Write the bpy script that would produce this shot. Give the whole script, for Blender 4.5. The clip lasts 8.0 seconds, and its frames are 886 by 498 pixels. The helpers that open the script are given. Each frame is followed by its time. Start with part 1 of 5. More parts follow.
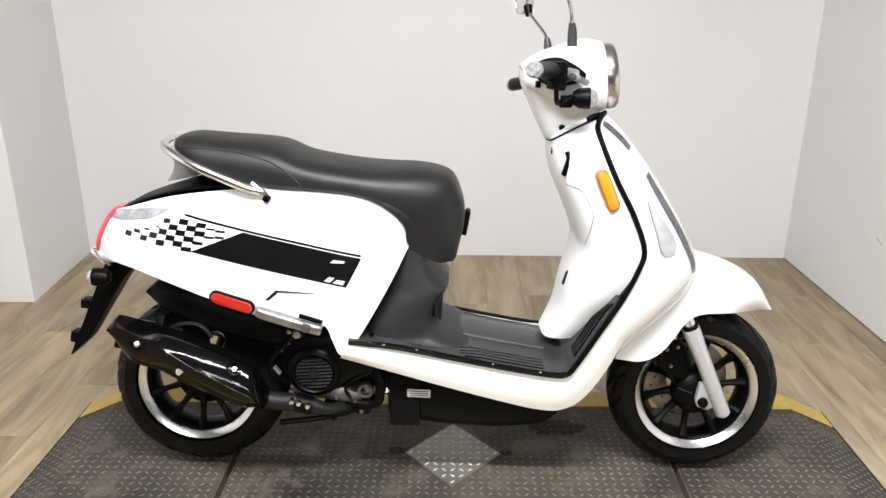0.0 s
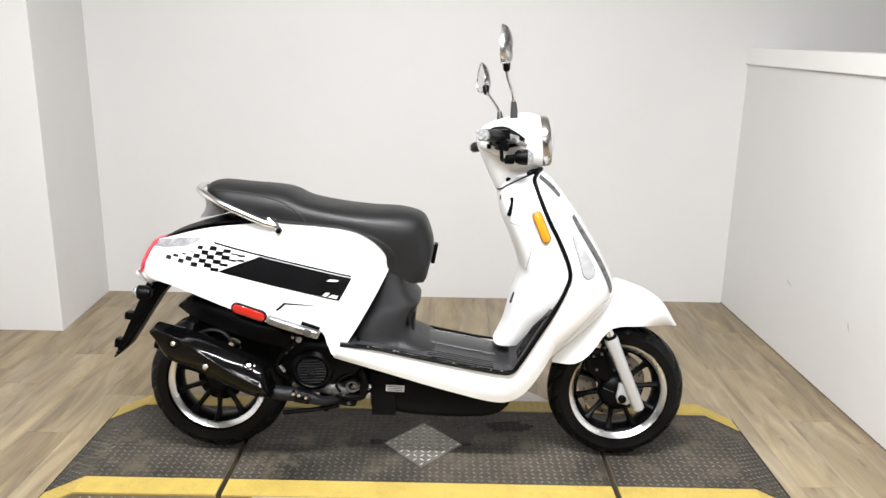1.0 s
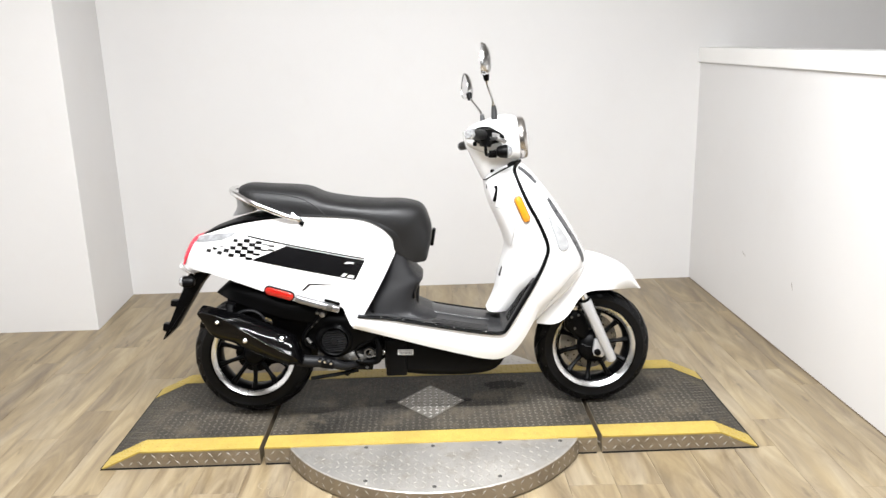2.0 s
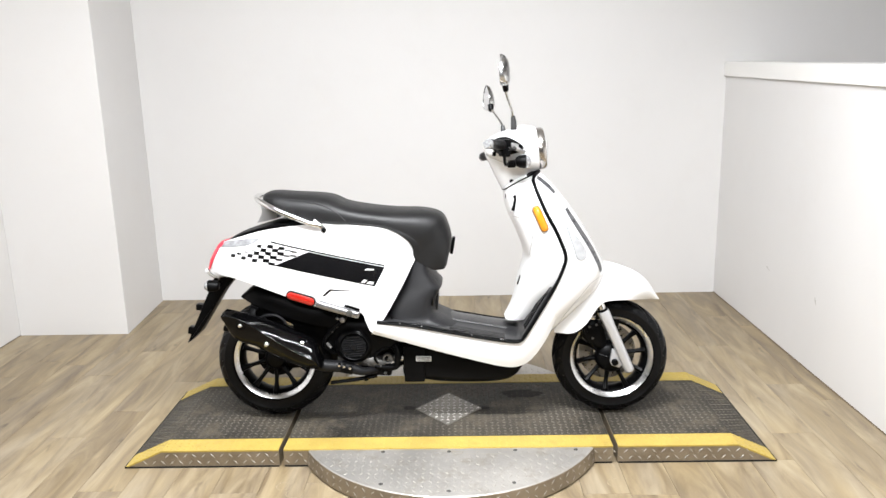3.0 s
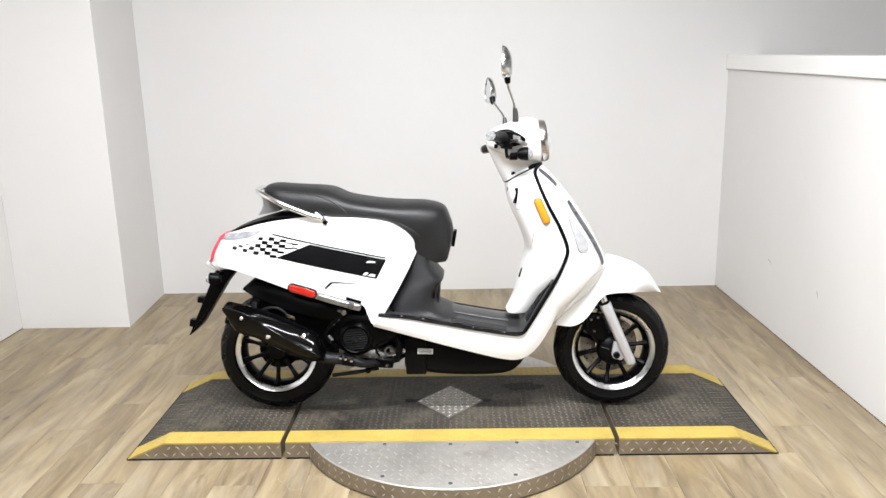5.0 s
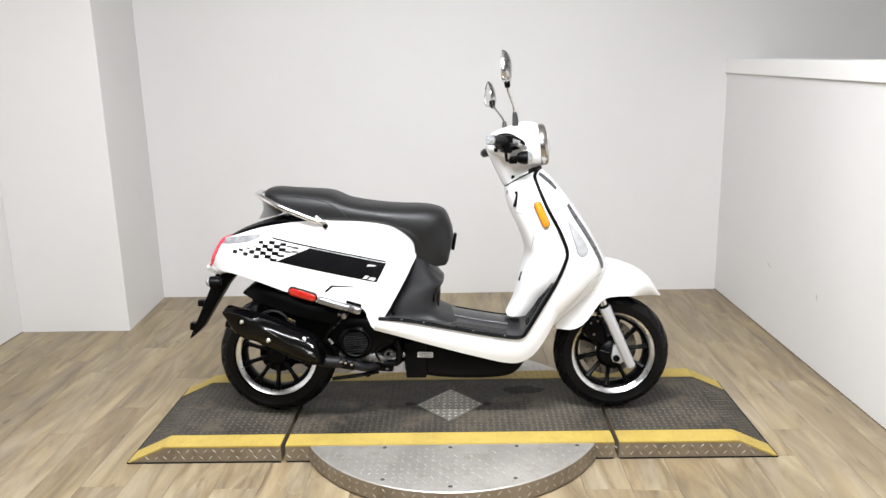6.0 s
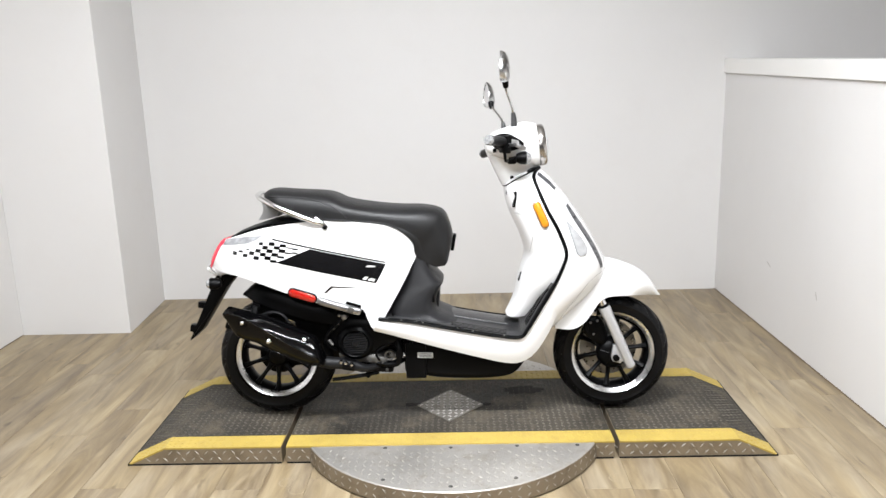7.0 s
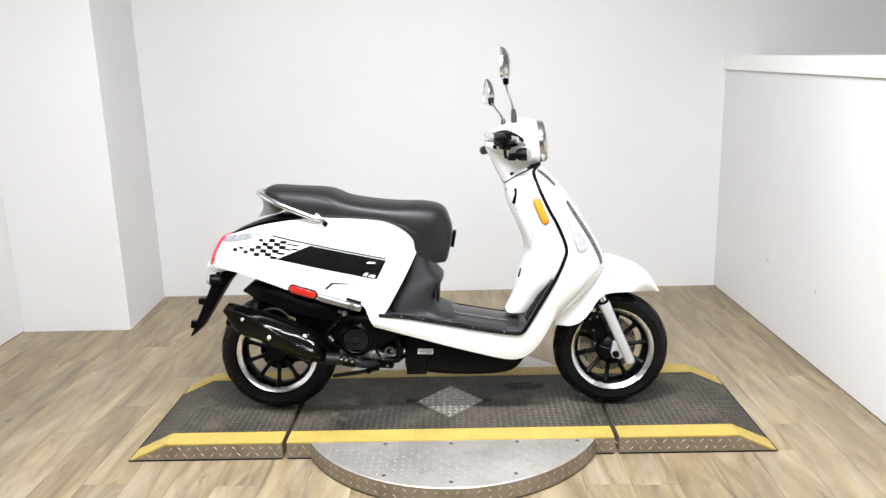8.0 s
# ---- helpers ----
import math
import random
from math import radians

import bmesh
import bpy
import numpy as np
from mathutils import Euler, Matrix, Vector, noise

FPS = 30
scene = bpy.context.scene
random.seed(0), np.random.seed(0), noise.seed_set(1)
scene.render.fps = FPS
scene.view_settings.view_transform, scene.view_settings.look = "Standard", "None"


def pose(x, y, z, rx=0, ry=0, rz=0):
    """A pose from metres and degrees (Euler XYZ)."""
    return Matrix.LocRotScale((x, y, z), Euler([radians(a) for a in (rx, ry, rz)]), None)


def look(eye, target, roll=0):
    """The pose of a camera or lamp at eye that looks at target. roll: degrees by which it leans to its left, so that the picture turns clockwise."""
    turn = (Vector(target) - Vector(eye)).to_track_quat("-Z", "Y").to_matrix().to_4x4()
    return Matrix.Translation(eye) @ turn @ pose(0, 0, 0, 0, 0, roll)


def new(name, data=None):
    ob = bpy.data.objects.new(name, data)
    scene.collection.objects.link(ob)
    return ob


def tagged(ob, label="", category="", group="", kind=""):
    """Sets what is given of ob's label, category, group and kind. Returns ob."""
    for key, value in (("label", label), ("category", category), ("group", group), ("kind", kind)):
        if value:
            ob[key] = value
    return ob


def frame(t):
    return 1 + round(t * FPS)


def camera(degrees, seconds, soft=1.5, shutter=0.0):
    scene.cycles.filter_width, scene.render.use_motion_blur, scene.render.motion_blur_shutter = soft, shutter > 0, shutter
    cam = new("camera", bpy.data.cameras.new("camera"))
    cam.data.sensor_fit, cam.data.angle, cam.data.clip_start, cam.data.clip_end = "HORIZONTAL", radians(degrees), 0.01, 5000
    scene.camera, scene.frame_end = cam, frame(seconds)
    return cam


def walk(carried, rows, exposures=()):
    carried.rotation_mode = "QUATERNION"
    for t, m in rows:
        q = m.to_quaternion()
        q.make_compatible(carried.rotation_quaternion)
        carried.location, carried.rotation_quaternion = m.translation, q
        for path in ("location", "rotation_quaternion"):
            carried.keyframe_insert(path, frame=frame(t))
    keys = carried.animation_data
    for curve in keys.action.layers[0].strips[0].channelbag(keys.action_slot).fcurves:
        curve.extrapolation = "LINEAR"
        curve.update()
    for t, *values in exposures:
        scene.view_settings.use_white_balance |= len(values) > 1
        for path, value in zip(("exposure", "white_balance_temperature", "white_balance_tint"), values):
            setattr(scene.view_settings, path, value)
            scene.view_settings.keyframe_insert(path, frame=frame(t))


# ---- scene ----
cam = camera(59.4, 8.0)
PATH = [
    (0, (0.001, -1.783, 1.283), (-0.03, 0.099, 0.608), 0.2),
    (0.3, (-0.042, -1.942, 1.297), (0.002, -0.053, 0.642), -1.6),
    (0.5, (-0.049, -2.042, 1.319), (0.017, -0.133, 0.728), -1.0),
    (0.7, (-0.024, -2.149, 1.328), (-0.001, -0.225, 0.782), -0.1),
    (1, (0.056, -2.3, 1.335), (0.054, -0.367, 0.822), 1.1),
    (1.1, (0.067, -2.359, 1.33), (0.048, -0.437, 0.774), 1.1),
    (1.2, (0.071, -2.396, 1.34), (0.046, -0.481, 0.766), 0.5),
    (2.3, (0.005, -2.795, 1.371), (0.044, -0.851, 0.901), -1.7),
    (2.5, (0.018, -2.797, 1.356), (0.054, -0.851, 0.894), -1.1),
    (3, (0.057, -2.781, 1.355), (0.012, -0.835, 0.894), -1.3),
    (3.5, (0.063, -2.774, 1.347), (0.013, -0.832, 0.873), -1.2),
    (4, (0.057, -2.778, 1.34), (0.012, -0.836, 0.865), -1.3),
    (4.5, (0.055, -2.779, 1.344), (0.007, -0.837, 0.867), -1.3),
    (6, (0.054, -2.785, 1.348), (0.007, -0.841, 0.883), -1.3),
    (6.5, (0.055, -2.791, 1.343), (0.01, -0.846, 0.879), -1.5),
    (7, (0.059, -2.791, 1.344), (0.01, -0.846, 0.884), -1.6),
    (7.5, (0.058, -2.798, 1.343), (0.013, -0.853, 0.876), -1.7),
    (8, (0.054, -2.796, 1.342), (0.008, -0.852, 0.875), -1.6),
]
EXPOSURE = [(0, -0.69, 6500, 10), (1.2, -0.60, 6500, 10), (2.3, -0.47, 6450, 10), (4.7, -0.51, 6400, 10), (5.8, -0.69, 6400, 10), (6.5, -0.71, 6400, 10), (8, -0.51, 6300, 10)]
walk(cam, [(t, look(eye, target, roll)) for t, eye, target, roll in PATH], EXPOSURE)

# ---- world and light ----
import mathutils

world = bpy.data.worlds.new("room_world")
world.use_nodes = True
world.node_tree.nodes["Background"].inputs[0].default_value = (0.9, 0.95, 1.0, 1)
world.node_tree.nodes["Background"].inputs[1].default_value = 0.02
scene.world = world

CEILING = 2.72


def strip_light(x, y, length, power, tilt, tint=(0.968, 0.98, 1.0)):
    """One side of a bare tube: a long narrow lamp that faces down, or is tilted to either side."""
    lamp = bpy.data.lights.new("tube_light", "AREA")
    lamp.shape, lamp.size, lamp.size_y, lamp.energy, lamp.color = "RECTANGLE", length, 0.10, power, tint
    ob = new("tube_light", lamp)
    ob.matrix_world = pose(x, y, CEILING - 0.11, tilt)
    return ob


# assumed bare fluorescent battens: x, y, length, light downwards, light to each side
# the second, behind the camera, is fill light added without a known lamp
BATTENS = [(-0.09, -1.15, 1.9, 222, 42), (-0.09, -3.4, 1.9, 118, 24)]
for x, y, length, down, sideways in BATTENS:
    if down:
        strip_light(x, y, length, down, 0)
    for tilt in (-70, 70):
        if sideways and (down or tilt > 0):
            strip_light(x, y, length, sideways, tilt)


# ---- materials ----
def nodes_of(name):
    m = bpy.data.materials.new(name)
    m.use_nodes = True
    t = m.node_tree
    return m, t, t.nodes["Principled BSDF"]


def add(t, kind, **values):
    n = t.nodes.new(kind)
    for key, value in values.items():
        if key in n.inputs:
            n.inputs[key].default_value = value
    return n


def ramp(t, fac, stops):
    n = t.nodes.new("ShaderNodeValToRGB")
    while len(n.color_ramp.elements) < len(stops):
        n.color_ramp.elements.new(0.5)
    for e, (at, c) in zip(n.color_ramp.elements, stops):
        e.position = at
        e.color = (*c, 1) if len(c) == 3 else c
    t.links.new(fac, n.inputs[0])
    return n


def grey(v):
    return (v, v, v)


def surface(name, colour, rough=0.5, metal=0.0, coat=0.0, vary=0.06, scale=6.0, bump=0.05, fine=180.0, rvary=0.08, dirt=0.0, dirt_colour=(0.1, 0.08, 0.06), spec=0.5):
    """A painted, moulded or metal surface with blotches, fine grain and uneven gloss."""
    m, t, b = nodes_of(name)
    co = t.nodes.new("ShaderNodeTexCoord")
    big = add(t, "ShaderNodeTexNoise", Scale=scale, Detail=6.0, Roughness=0.6)
    small = add(t, "ShaderNodeTexNoise", Scale=fine, Detail=3.0)
    for n in (big, small):
        t.links.new(co.outputs["Object"], n.inputs["Vector"])
    lo = [max(0.0, c * (1 - vary)) for c in colour]
    hi = [min(1.0, c * (1 + vary)) for c in colour]
    col = ramp(t, big.outputs["Fac"], [(0.3, lo), (0.7, hi)])
    out = col.outputs[0]
    if dirt > 0:
        spots = add(t, "ShaderNodeTexNoise", Scale=scale * 2.7, Detail=8.0, Roughness=0.7)
        t.links.new(co.outputs["Object"], spots.inputs["Vector"])
        mask = ramp(t, spots.outputs["Fac"], [(0.52, grey(0)), (0.72, grey(dirt))])
        mix = t.nodes.new("ShaderNodeMixRGB")
        mix.inputs[2].default_value = (*dirt_colour, 1)
        t.links.new(mask.outputs[0], mix.inputs[0])
        t.links.new(out, mix.inputs[1])
        out = mix.outputs[0]
    t.links.new(out, b.inputs["Base Color"])
    r = ramp(t, big.outputs["Fac"], [(0.3, grey(max(0.02, rough - rvary))), (0.7, grey(min(1, rough + rvary)))])
    t.links.new(r.outputs[0], b.inputs["Roughness"])
    b.inputs["Metallic"].default_value = metal
    b.inputs["Coat Weight"].default_value = coat
    b.inputs["Coat Roughness"].default_value = 0.06
    b.inputs["Specular IOR Level"].default_value = spec
    if bump > 0:
        bm_ = add(t, "ShaderNodeBump", Strength=bump, Distance=0.002)
        t.links.new(small.outputs["Fac"], bm_.inputs["Height"])
        t.links.new(bm_.outputs[0], b.inputs["Normal"])
    return m


def plank_material():
    """Vinyl oak planks: soft clouds of tan and grey-brown drawn out along each plank, faint grain, a few knots."""
    m, t, b = nodes_of("oak_vinyl")
    co = t.nodes.new("ShaderNodeTexCoord")
    info = t.nodes.new("ShaderNodeObjectInfo")
    shift = add(t, "ShaderNodeVectorMath")
    shift.operation = "SCALE"
    shift.inputs[0].default_value = (7.0, 31.0, 3.0)
    t.links.new(info.outputs["Random"], shift.inputs["Scale"])
    moved = add(t, "ShaderNodeVectorMath")
    t.links.new(co.outputs["Object"], moved.inputs[0])
    t.links.new(shift.outputs[0], moved.inputs[1])

    def drawn_out(across, along, **values):
        """Noise stretched along the plank."""
        place = t.nodes.new("ShaderNodeMapping")
        place.inputs["Scale"].default_value = (across, along, 1)
        t.links.new(moved.outputs[0], place.inputs["Vector"])
        n = add(t, "ShaderNodeTexNoise", Scale=1.0, **values)
        t.links.new(place.outputs[0], n.inputs["Vector"])
        return n.outputs["Fac"]

    def blend(kind, share, first, second):
        n = t.nodes.new("ShaderNodeMixRGB")
        n.blend_type = kind
        if isinstance(share, float):
            n.inputs[0].default_value = share
        else:
            t.links.new(share, n.inputs[0])
        t.links.new(first, n.inputs[1])
        t.links.new(second, n.inputs[2])
        return n.outputs[0]

    cloud = drawn_out(13.0, 2.1, Detail=5.0, Roughness=0.58, Distortion=1.2)
    hue = drawn_out(9.0, 1.5, Detail=3.0, Roughness=0.5, Distortion=0.8)
    grain = drawn_out(70.0, 6.0, Detail=4.0, Roughness=0.6)
    knot = drawn_out(17.0, 7.5, Detail=2.0, Roughness=0.5)
    tone = add(t, "ShaderNodeMath")
    tone.operation = "MULTIPLY_ADD"
    tone.inputs[1].default_value = 0.16
    t.links.new(info.outputs["Random"], tone.inputs[0])
    spread = add(t, "ShaderNodeMath")
    spread.operation = "MULTIPLY_ADD"
    spread.inputs[1].default_value = 1.35
    spread.inputs[2].default_value = -0.26
    t.links.new(cloud, spread.inputs[0])
    t.links.new(spread.outputs[0], tone.inputs[2])
    tan = ramp(t, tone.outputs[0], [(0.2, (0.165, 0.119, 0.063)), (0.5, (0.284, 0.219, 0.127)), (0.8, (0.392, 0.318, 0.198))])
    taupe = ramp(t, tone.outputs[0], [(0.2, (0.118, 0.088, 0.056)), (0.5, (0.236, 0.188, 0.126)), (0.8, (0.352, 0.295, 0.208))])
    which = ramp(t, hue, [(0.36, grey(0)), (0.68, grey(1))])
    colour = blend("MIX", which.outputs[0], tan.outputs[0], taupe.outputs[0])
    fine = ramp(t, grain, [(0.3, grey(0.76)), (0.6, grey(1.0))])
    colour = blend("MULTIPLY", 0.32, colour, fine.outputs[0])
    spots = ramp(t, knot, [(0.22, grey(0.45)), (0.30, grey(1.0))])
    colour = blend("MULTIPLY", 0.8, colour, spots.outputs[0])
    t.links.new(colour, b.inputs["Base Color"])
    r = ramp(t, cloud, [(0.3, grey(0.36)), (0.7, grey(0.52))])
    t.links.new(r.outputs[0], b.inputs["Roughness"])
    bp = add(t, "ShaderNodeBump", Strength=0.1, Distance=0.002)
    t.links.new(grain, bp.inputs["Height"])
    t.links.new(bp.outputs[0], b.inputs["Normal"])
    return m


WALL = surface("white_wall_paint", (0.70, 0.69, 0.68), 0.62, vary=0.02, scale=1.3, bump=0.12, fine=120, dirt=0.05, dirt_colour=(0.5, 0.42, 0.34))
# ceiling kept grey, darker than the walls, to limit the light it bounces
CEIL = surface("ceiling_grey_low_bounce", (0.45, 0.45, 0.445), 0.8, vary=0.03, scale=2)
# dimness put into the colour of the unseen walls
DARKWALL = surface("dark_wall_low_bounce", (0.09, 0.088, 0.085), 0.8, vary=0.3, scale=1.0)
LEDGE = surface("white_trim_paint", (0.82, 0.81, 0.79), 0.4, vary=0.02, scale=3)
OAK = plank_material()
SUBFLOOR = surface("dark_joint", (0.15, 0.112, 0.07), 0.8, vary=0.2)
PAINT = surface("white_gloss_paint", (0.80, 0.80, 0.80), 0.24, coat=0.5, vary=0.01, bump=0.0, rvary=0.03)
PAINT_IN = surface("white_satin_plastic", (0.80, 0.80, 0.80), 0.33, coat=0.2, vary=0.015, bump=0.01)
SEAT = surface("black_seat_vinyl", (0.0082, 0.0082, 0.0086), 0.43, spec=0.36, vary=0.15, scale=9, bump=0.35, fine=420, rvary=0.06)
SEAT_TOP = surface("black_seat_vinyl_top", (0.0130, 0.0130, 0.0137), 0.5, spec=0.3, vary=0.15, scale=9, bump=0.45, fine=320, rvary=0.06)
GREYPLASTIC = surface("dark_grey_plastic", (0.0065, 0.0065, 0.0072), 0.42, spec=0.24, vary=0.12, scale=10, bump=0.25, fine=500)
BLACK = surface("black_plastic", (0.0016, 0.0016, 0.0018), 0.38, spec=0.09, vary=0.2, scale=8, bump=0.15, fine=400)
GLOSSBLACK = surface("gloss_black_paint", (0.0016, 0.0016, 0.0018), 0.08, spec=0.19, coat=0.0, vary=0.1, bump=0.55, fine=26, rvary=0.04)
DECAL = surface("black_decal", (0.004, 0.004, 0.0045), 0.25, spec=0.3, coat=0.15, vary=0.1, bump=0.0)
RUBBER = surface("tyre_rubber", (0.0024, 0.0024, 0.0027), 0.40, spec=0.17, vary=0.3, scale=14, bump=0.35, fine=260, dirt=0.12, dirt_colour=(0.011, 0.0105, 0.010))
CHROME = surface("chrome", (0.80, 0.80, 0.80), 0.16, metal=1.0, vary=0.03, bump=0.0, rvary=0.04)
ALLOY = surface("machined_alloy", (0.72, 0.72, 0.725), 0.27, metal=1.0, vary=0.06, scale=9, bump=0.0, rvary=0.07)
SILVER = surface("silver_paint", (0.47, 0.47, 0.475), 0.36, metal=0.35, coat=0.3, vary=0.03, bump=0.05)
BARE = surface("bare_tread_plate", (0.21, 0.195, 0.17), 0.4, metal=0.65, vary=0.25, scale=14, bump=0.3, fine=140, dirt=0.8, dirt_colour=(0.13, 0.10, 0.065))
BOARD = surface("grey_floorboard_plastic", (0.026, 0.026, 0.027), 0.33, spec=0.42, vary=0.2, scale=9, bump=0.3, fine=350)
COVER = surface("grey_cover_plastic", (0.015, 0.015, 0.0162), 0.4, spec=0.32, vary=0.15, scale=9, bump=0.3, fine=400)
CASTING = surface("cast_aluminium", (0.12, 0.117, 0.11), 0.5, metal=0.8, vary=0.2, scale=18, bump=0.5, fine=160, dirt=0.4)
STEEL = surface("tread_plate_steel", (0.47, 0.45, 0.42), 0.42, metal=0.65, vary=0.15, scale=5, bump=0.3, fine=140, dirt=0.6, dirt_colour=(0.30, 0.24, 0.17))
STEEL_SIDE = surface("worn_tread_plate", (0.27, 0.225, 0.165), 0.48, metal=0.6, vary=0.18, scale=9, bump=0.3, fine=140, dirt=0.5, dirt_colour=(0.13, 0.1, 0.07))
STUD = surface("bright_tread", (0.42, 0.395, 0.35), 0.45, metal=0.6, vary=0.1, scale=30, bump=0.1)
BRIGHTSTUD = surface("polished_tread", (0.66, 0.64, 0.60), 0.35, metal=0.6, vary=0.2, scale=30, bump=0.1)
GRIT = surface("black_grip_coat", (0.037, 0.032, 0.025), 0.6, spec=0.3, vary=0.75, scale=3.6, bump=1.0, fine=230, dirt=0.8, dirt_colour=(0.14, 0.115, 0.078))
GRITSTUD = surface("worn_grip_stud", (0.112, 0.100, 0.079), 0.55, spec=0.35, vary=0.6, scale=3.6, bump=0.4, dirt=0.85, dirt_colour=(0.018, 0.016, 0.013))
YELLOW = surface("yellow_safety_paint", (0.44, 0.325, 0.078), 0.5, spec=0.3, vary=0.12, scale=7, bump=0.5, fine=200, dirt=0.45, dirt_colour=(0.30, 0.205, 0.06))
STAIN = surface("oil_stain", (0.016, 0.014, 0.012), 0.6, spec=0.1, vary=0.4, scale=20)
AMBER = surface("amber_reflector", (0.66, 0.25, 0.008), 0.18, coat=0.8, vary=0.08, scale=60, bump=0.3, fine=900)
CUT_LENS = surface("faceted_clear_lens", (0.5, 0.51, 0.52), 0.12, metal=0.6, vary=0.6, scale=120, bump=0.8, fine=300)
DARKMETAL = surface("brushed_dark_alloy", (0.34, 0.34, 0.345), 0.32, metal=0.95, vary=0.15, scale=30, bump=0.2)
BOOT = surface("grey_rubber_boot", (0.030, 0.030, 0.031), 0.45, vary=0.15, scale=20, bump=0.2)
RIMGREY = surface("grey_lens_rim", (0.24, 0.24, 0.245), 0.3, vary=0.2, scale=30)
RINGMETAL = surface("satin_chrome_ring", (0.50, 0.475, 0.45), 0.2, metal=0.95, vary=0.1, scale=12, bump=0.0)
NOSEGREY = surface("grey_nose_insert", (0.075, 0.075, 0.08), 0.3, coat=0.3, vary=0.2, scale=30)
AMBERRIM = surface("amber_rim", (0.22, 0.09, 0.01), 0.3, coat=0.3)
RED = surface("red_reflector", (0.45, 0.012, 0.006), 0.18, coat=0.8, vary=0.08, scale=60, bump=0.3, fine=900)
TAILRED = surface("tail_lamp_red", (0.62, 0.035, 0.06), 0.14, coat=0.8, vary=0.08, scale=40, bump=0.2, fine=500)
LENS = surface("clear_smoked_lens", (0.26, 0.265, 0.275), 0.16, coat=0.6, vary=0.45, scale=34, bump=0.3, fine=220)
GLASS = surface("clear_lens", (0.85, 0.86, 0.87), 0.08, coat=1.0, vary=0.05, scale=30, bump=0.1, fine=200)
MIRROR = surface("mirror_glass", (0.85, 0.85, 0.86), 0.03, metal=1.0, vary=0.01, bump=0.0, rvary=0.0)
LABEL = surface("pale_label", (0.55, 0.55, 0.54), 0.5, vary=0.06, scale=40)
INK = surface("dark_ink", (0.05, 0.05, 0.05), 0.6)
PALE_LENS = surface("pale_clear_lens", (0.36, 0.365, 0.37), 0.16, coat=0.6, vary=0.2, scale=24, bump=0.35, fine=160)
MIRROR_BACK = surface("chrome_mirror_shell", (0.55, 0.55, 0.55), 0.26, metal=1.0, vary=0.3, scale=40, bump=0.0)
# flat black for the shade under platform and turntable, and for the disc holes
SHADE_BLACK = surface("shade_black", (0.006, 0.006, 0.006), 0.9)
RINGMARK = surface("dried_ring", (0.31, 0.255, 0.175), 0.6, vary=0.3, scale=60)
SCUFF = surface("grey_scuff", (0.40, 0.38, 0.35), 0.7, vary=0.2, scale=40)
LAMPGLASS = bpy.data.materials.new("lamp_diffuser")
LAMPGLASS.use_nodes = True
LAMPGLASS.node_tree.nodes["Principled BSDF"].inputs["Emission Color"].default_value = (1.0, 0.97, 0.93, 1)
LAMPGLASS.node_tree.nodes["Principled BSDF"].inputs["Emission Strength"].default_value = 6.0


# ---- building helpers ----
def thing(name, place, label, category, group="", kind=""):
    ob = new(name)
    ob.empty_display_size = 0.1
    ob.location = place
    return tagged(ob, label, category, group, kind)


def part(name, bm, material, parent=None, label="", smooth=True, sharp=40):
    """Links a bmesh as one mesh object, under a thing or a part."""
    bmesh.ops.recalc_face_normals(bm, faces=bm.faces)
    mesh = bpy.data.meshes.new(name)
    bm.to_mesh(mesh)
    bm.free()
    mesh.materials.append(material)
    if smooth:
        mesh.shade_smooth()
        mesh.set_sharp_from_angle(angle=radians(sharp))
    ob = new(name, mesh)
    ob.parent = parent
    if label:
        ob["label"] = label
    return ob


def spline(points, n):
    """n + 1 points of a smooth curve through the given ones."""
    p = np.array(points, float)
    p = np.vstack([2 * p[0] - p[1], p, 2 * p[-1] - p[-2]])
    out = []
    for s in np.linspace(0, len(points) - 1, n + 1):
        i = min(int(s), len(points) - 2)
        f = s - i
        a, b, c, d = p[i:i + 4]
        out.append(0.5 * (2 * b + (c - a) * f + (2 * a - 5 * b + 4 * c - d) * f * f + (3 * b - a - 3 * c + d) * f ** 3))
    return np.array(out)


def grid(bm, points, wrap_u=False, wrap_v=False):
    """Faces over a grid of points [u][v]."""
    vs = [[bm.verts.new(p) for p in row] for row in points]
    nu, nv = len(vs), len(vs[0])
    for i in range(nu if wrap_u else nu - 1):
        for j in range(nv if wrap_v else nv - 1):
            a, b, c, d = vs[i][j], vs[(i + 1) % nu][j], vs[(i + 1) % nu][(j + 1) % nv], vs[i][(j + 1) % nv]
            bm.faces.new((a, b, c, d))
    return vs


def cap(bm, ring):
    bm.faces.new(ring)


def sheet(rows, nu=36, nv=12, thick=0.003, mirror=False):
    """A smooth skin through rows of points, of some thickness; mirror: the same on the other side of the thing too."""
    along = [spline(r, nu) for r in rows]
    points = [spline([row[i] for row in along], nv) for i in range(nu + 1)]
    bm = bmesh.new()
    grid(bm, points)
    if mirror:
        grid(bm, [[(x, -y, z) for x, y, z in row] for row in points])
    bmesh.ops.recalc_face_normals(bm, faces=bm.faces)
    if thick:
        bmesh.ops.solidify(bm, geom=bm.faces[:], thickness=thick)
    return bm


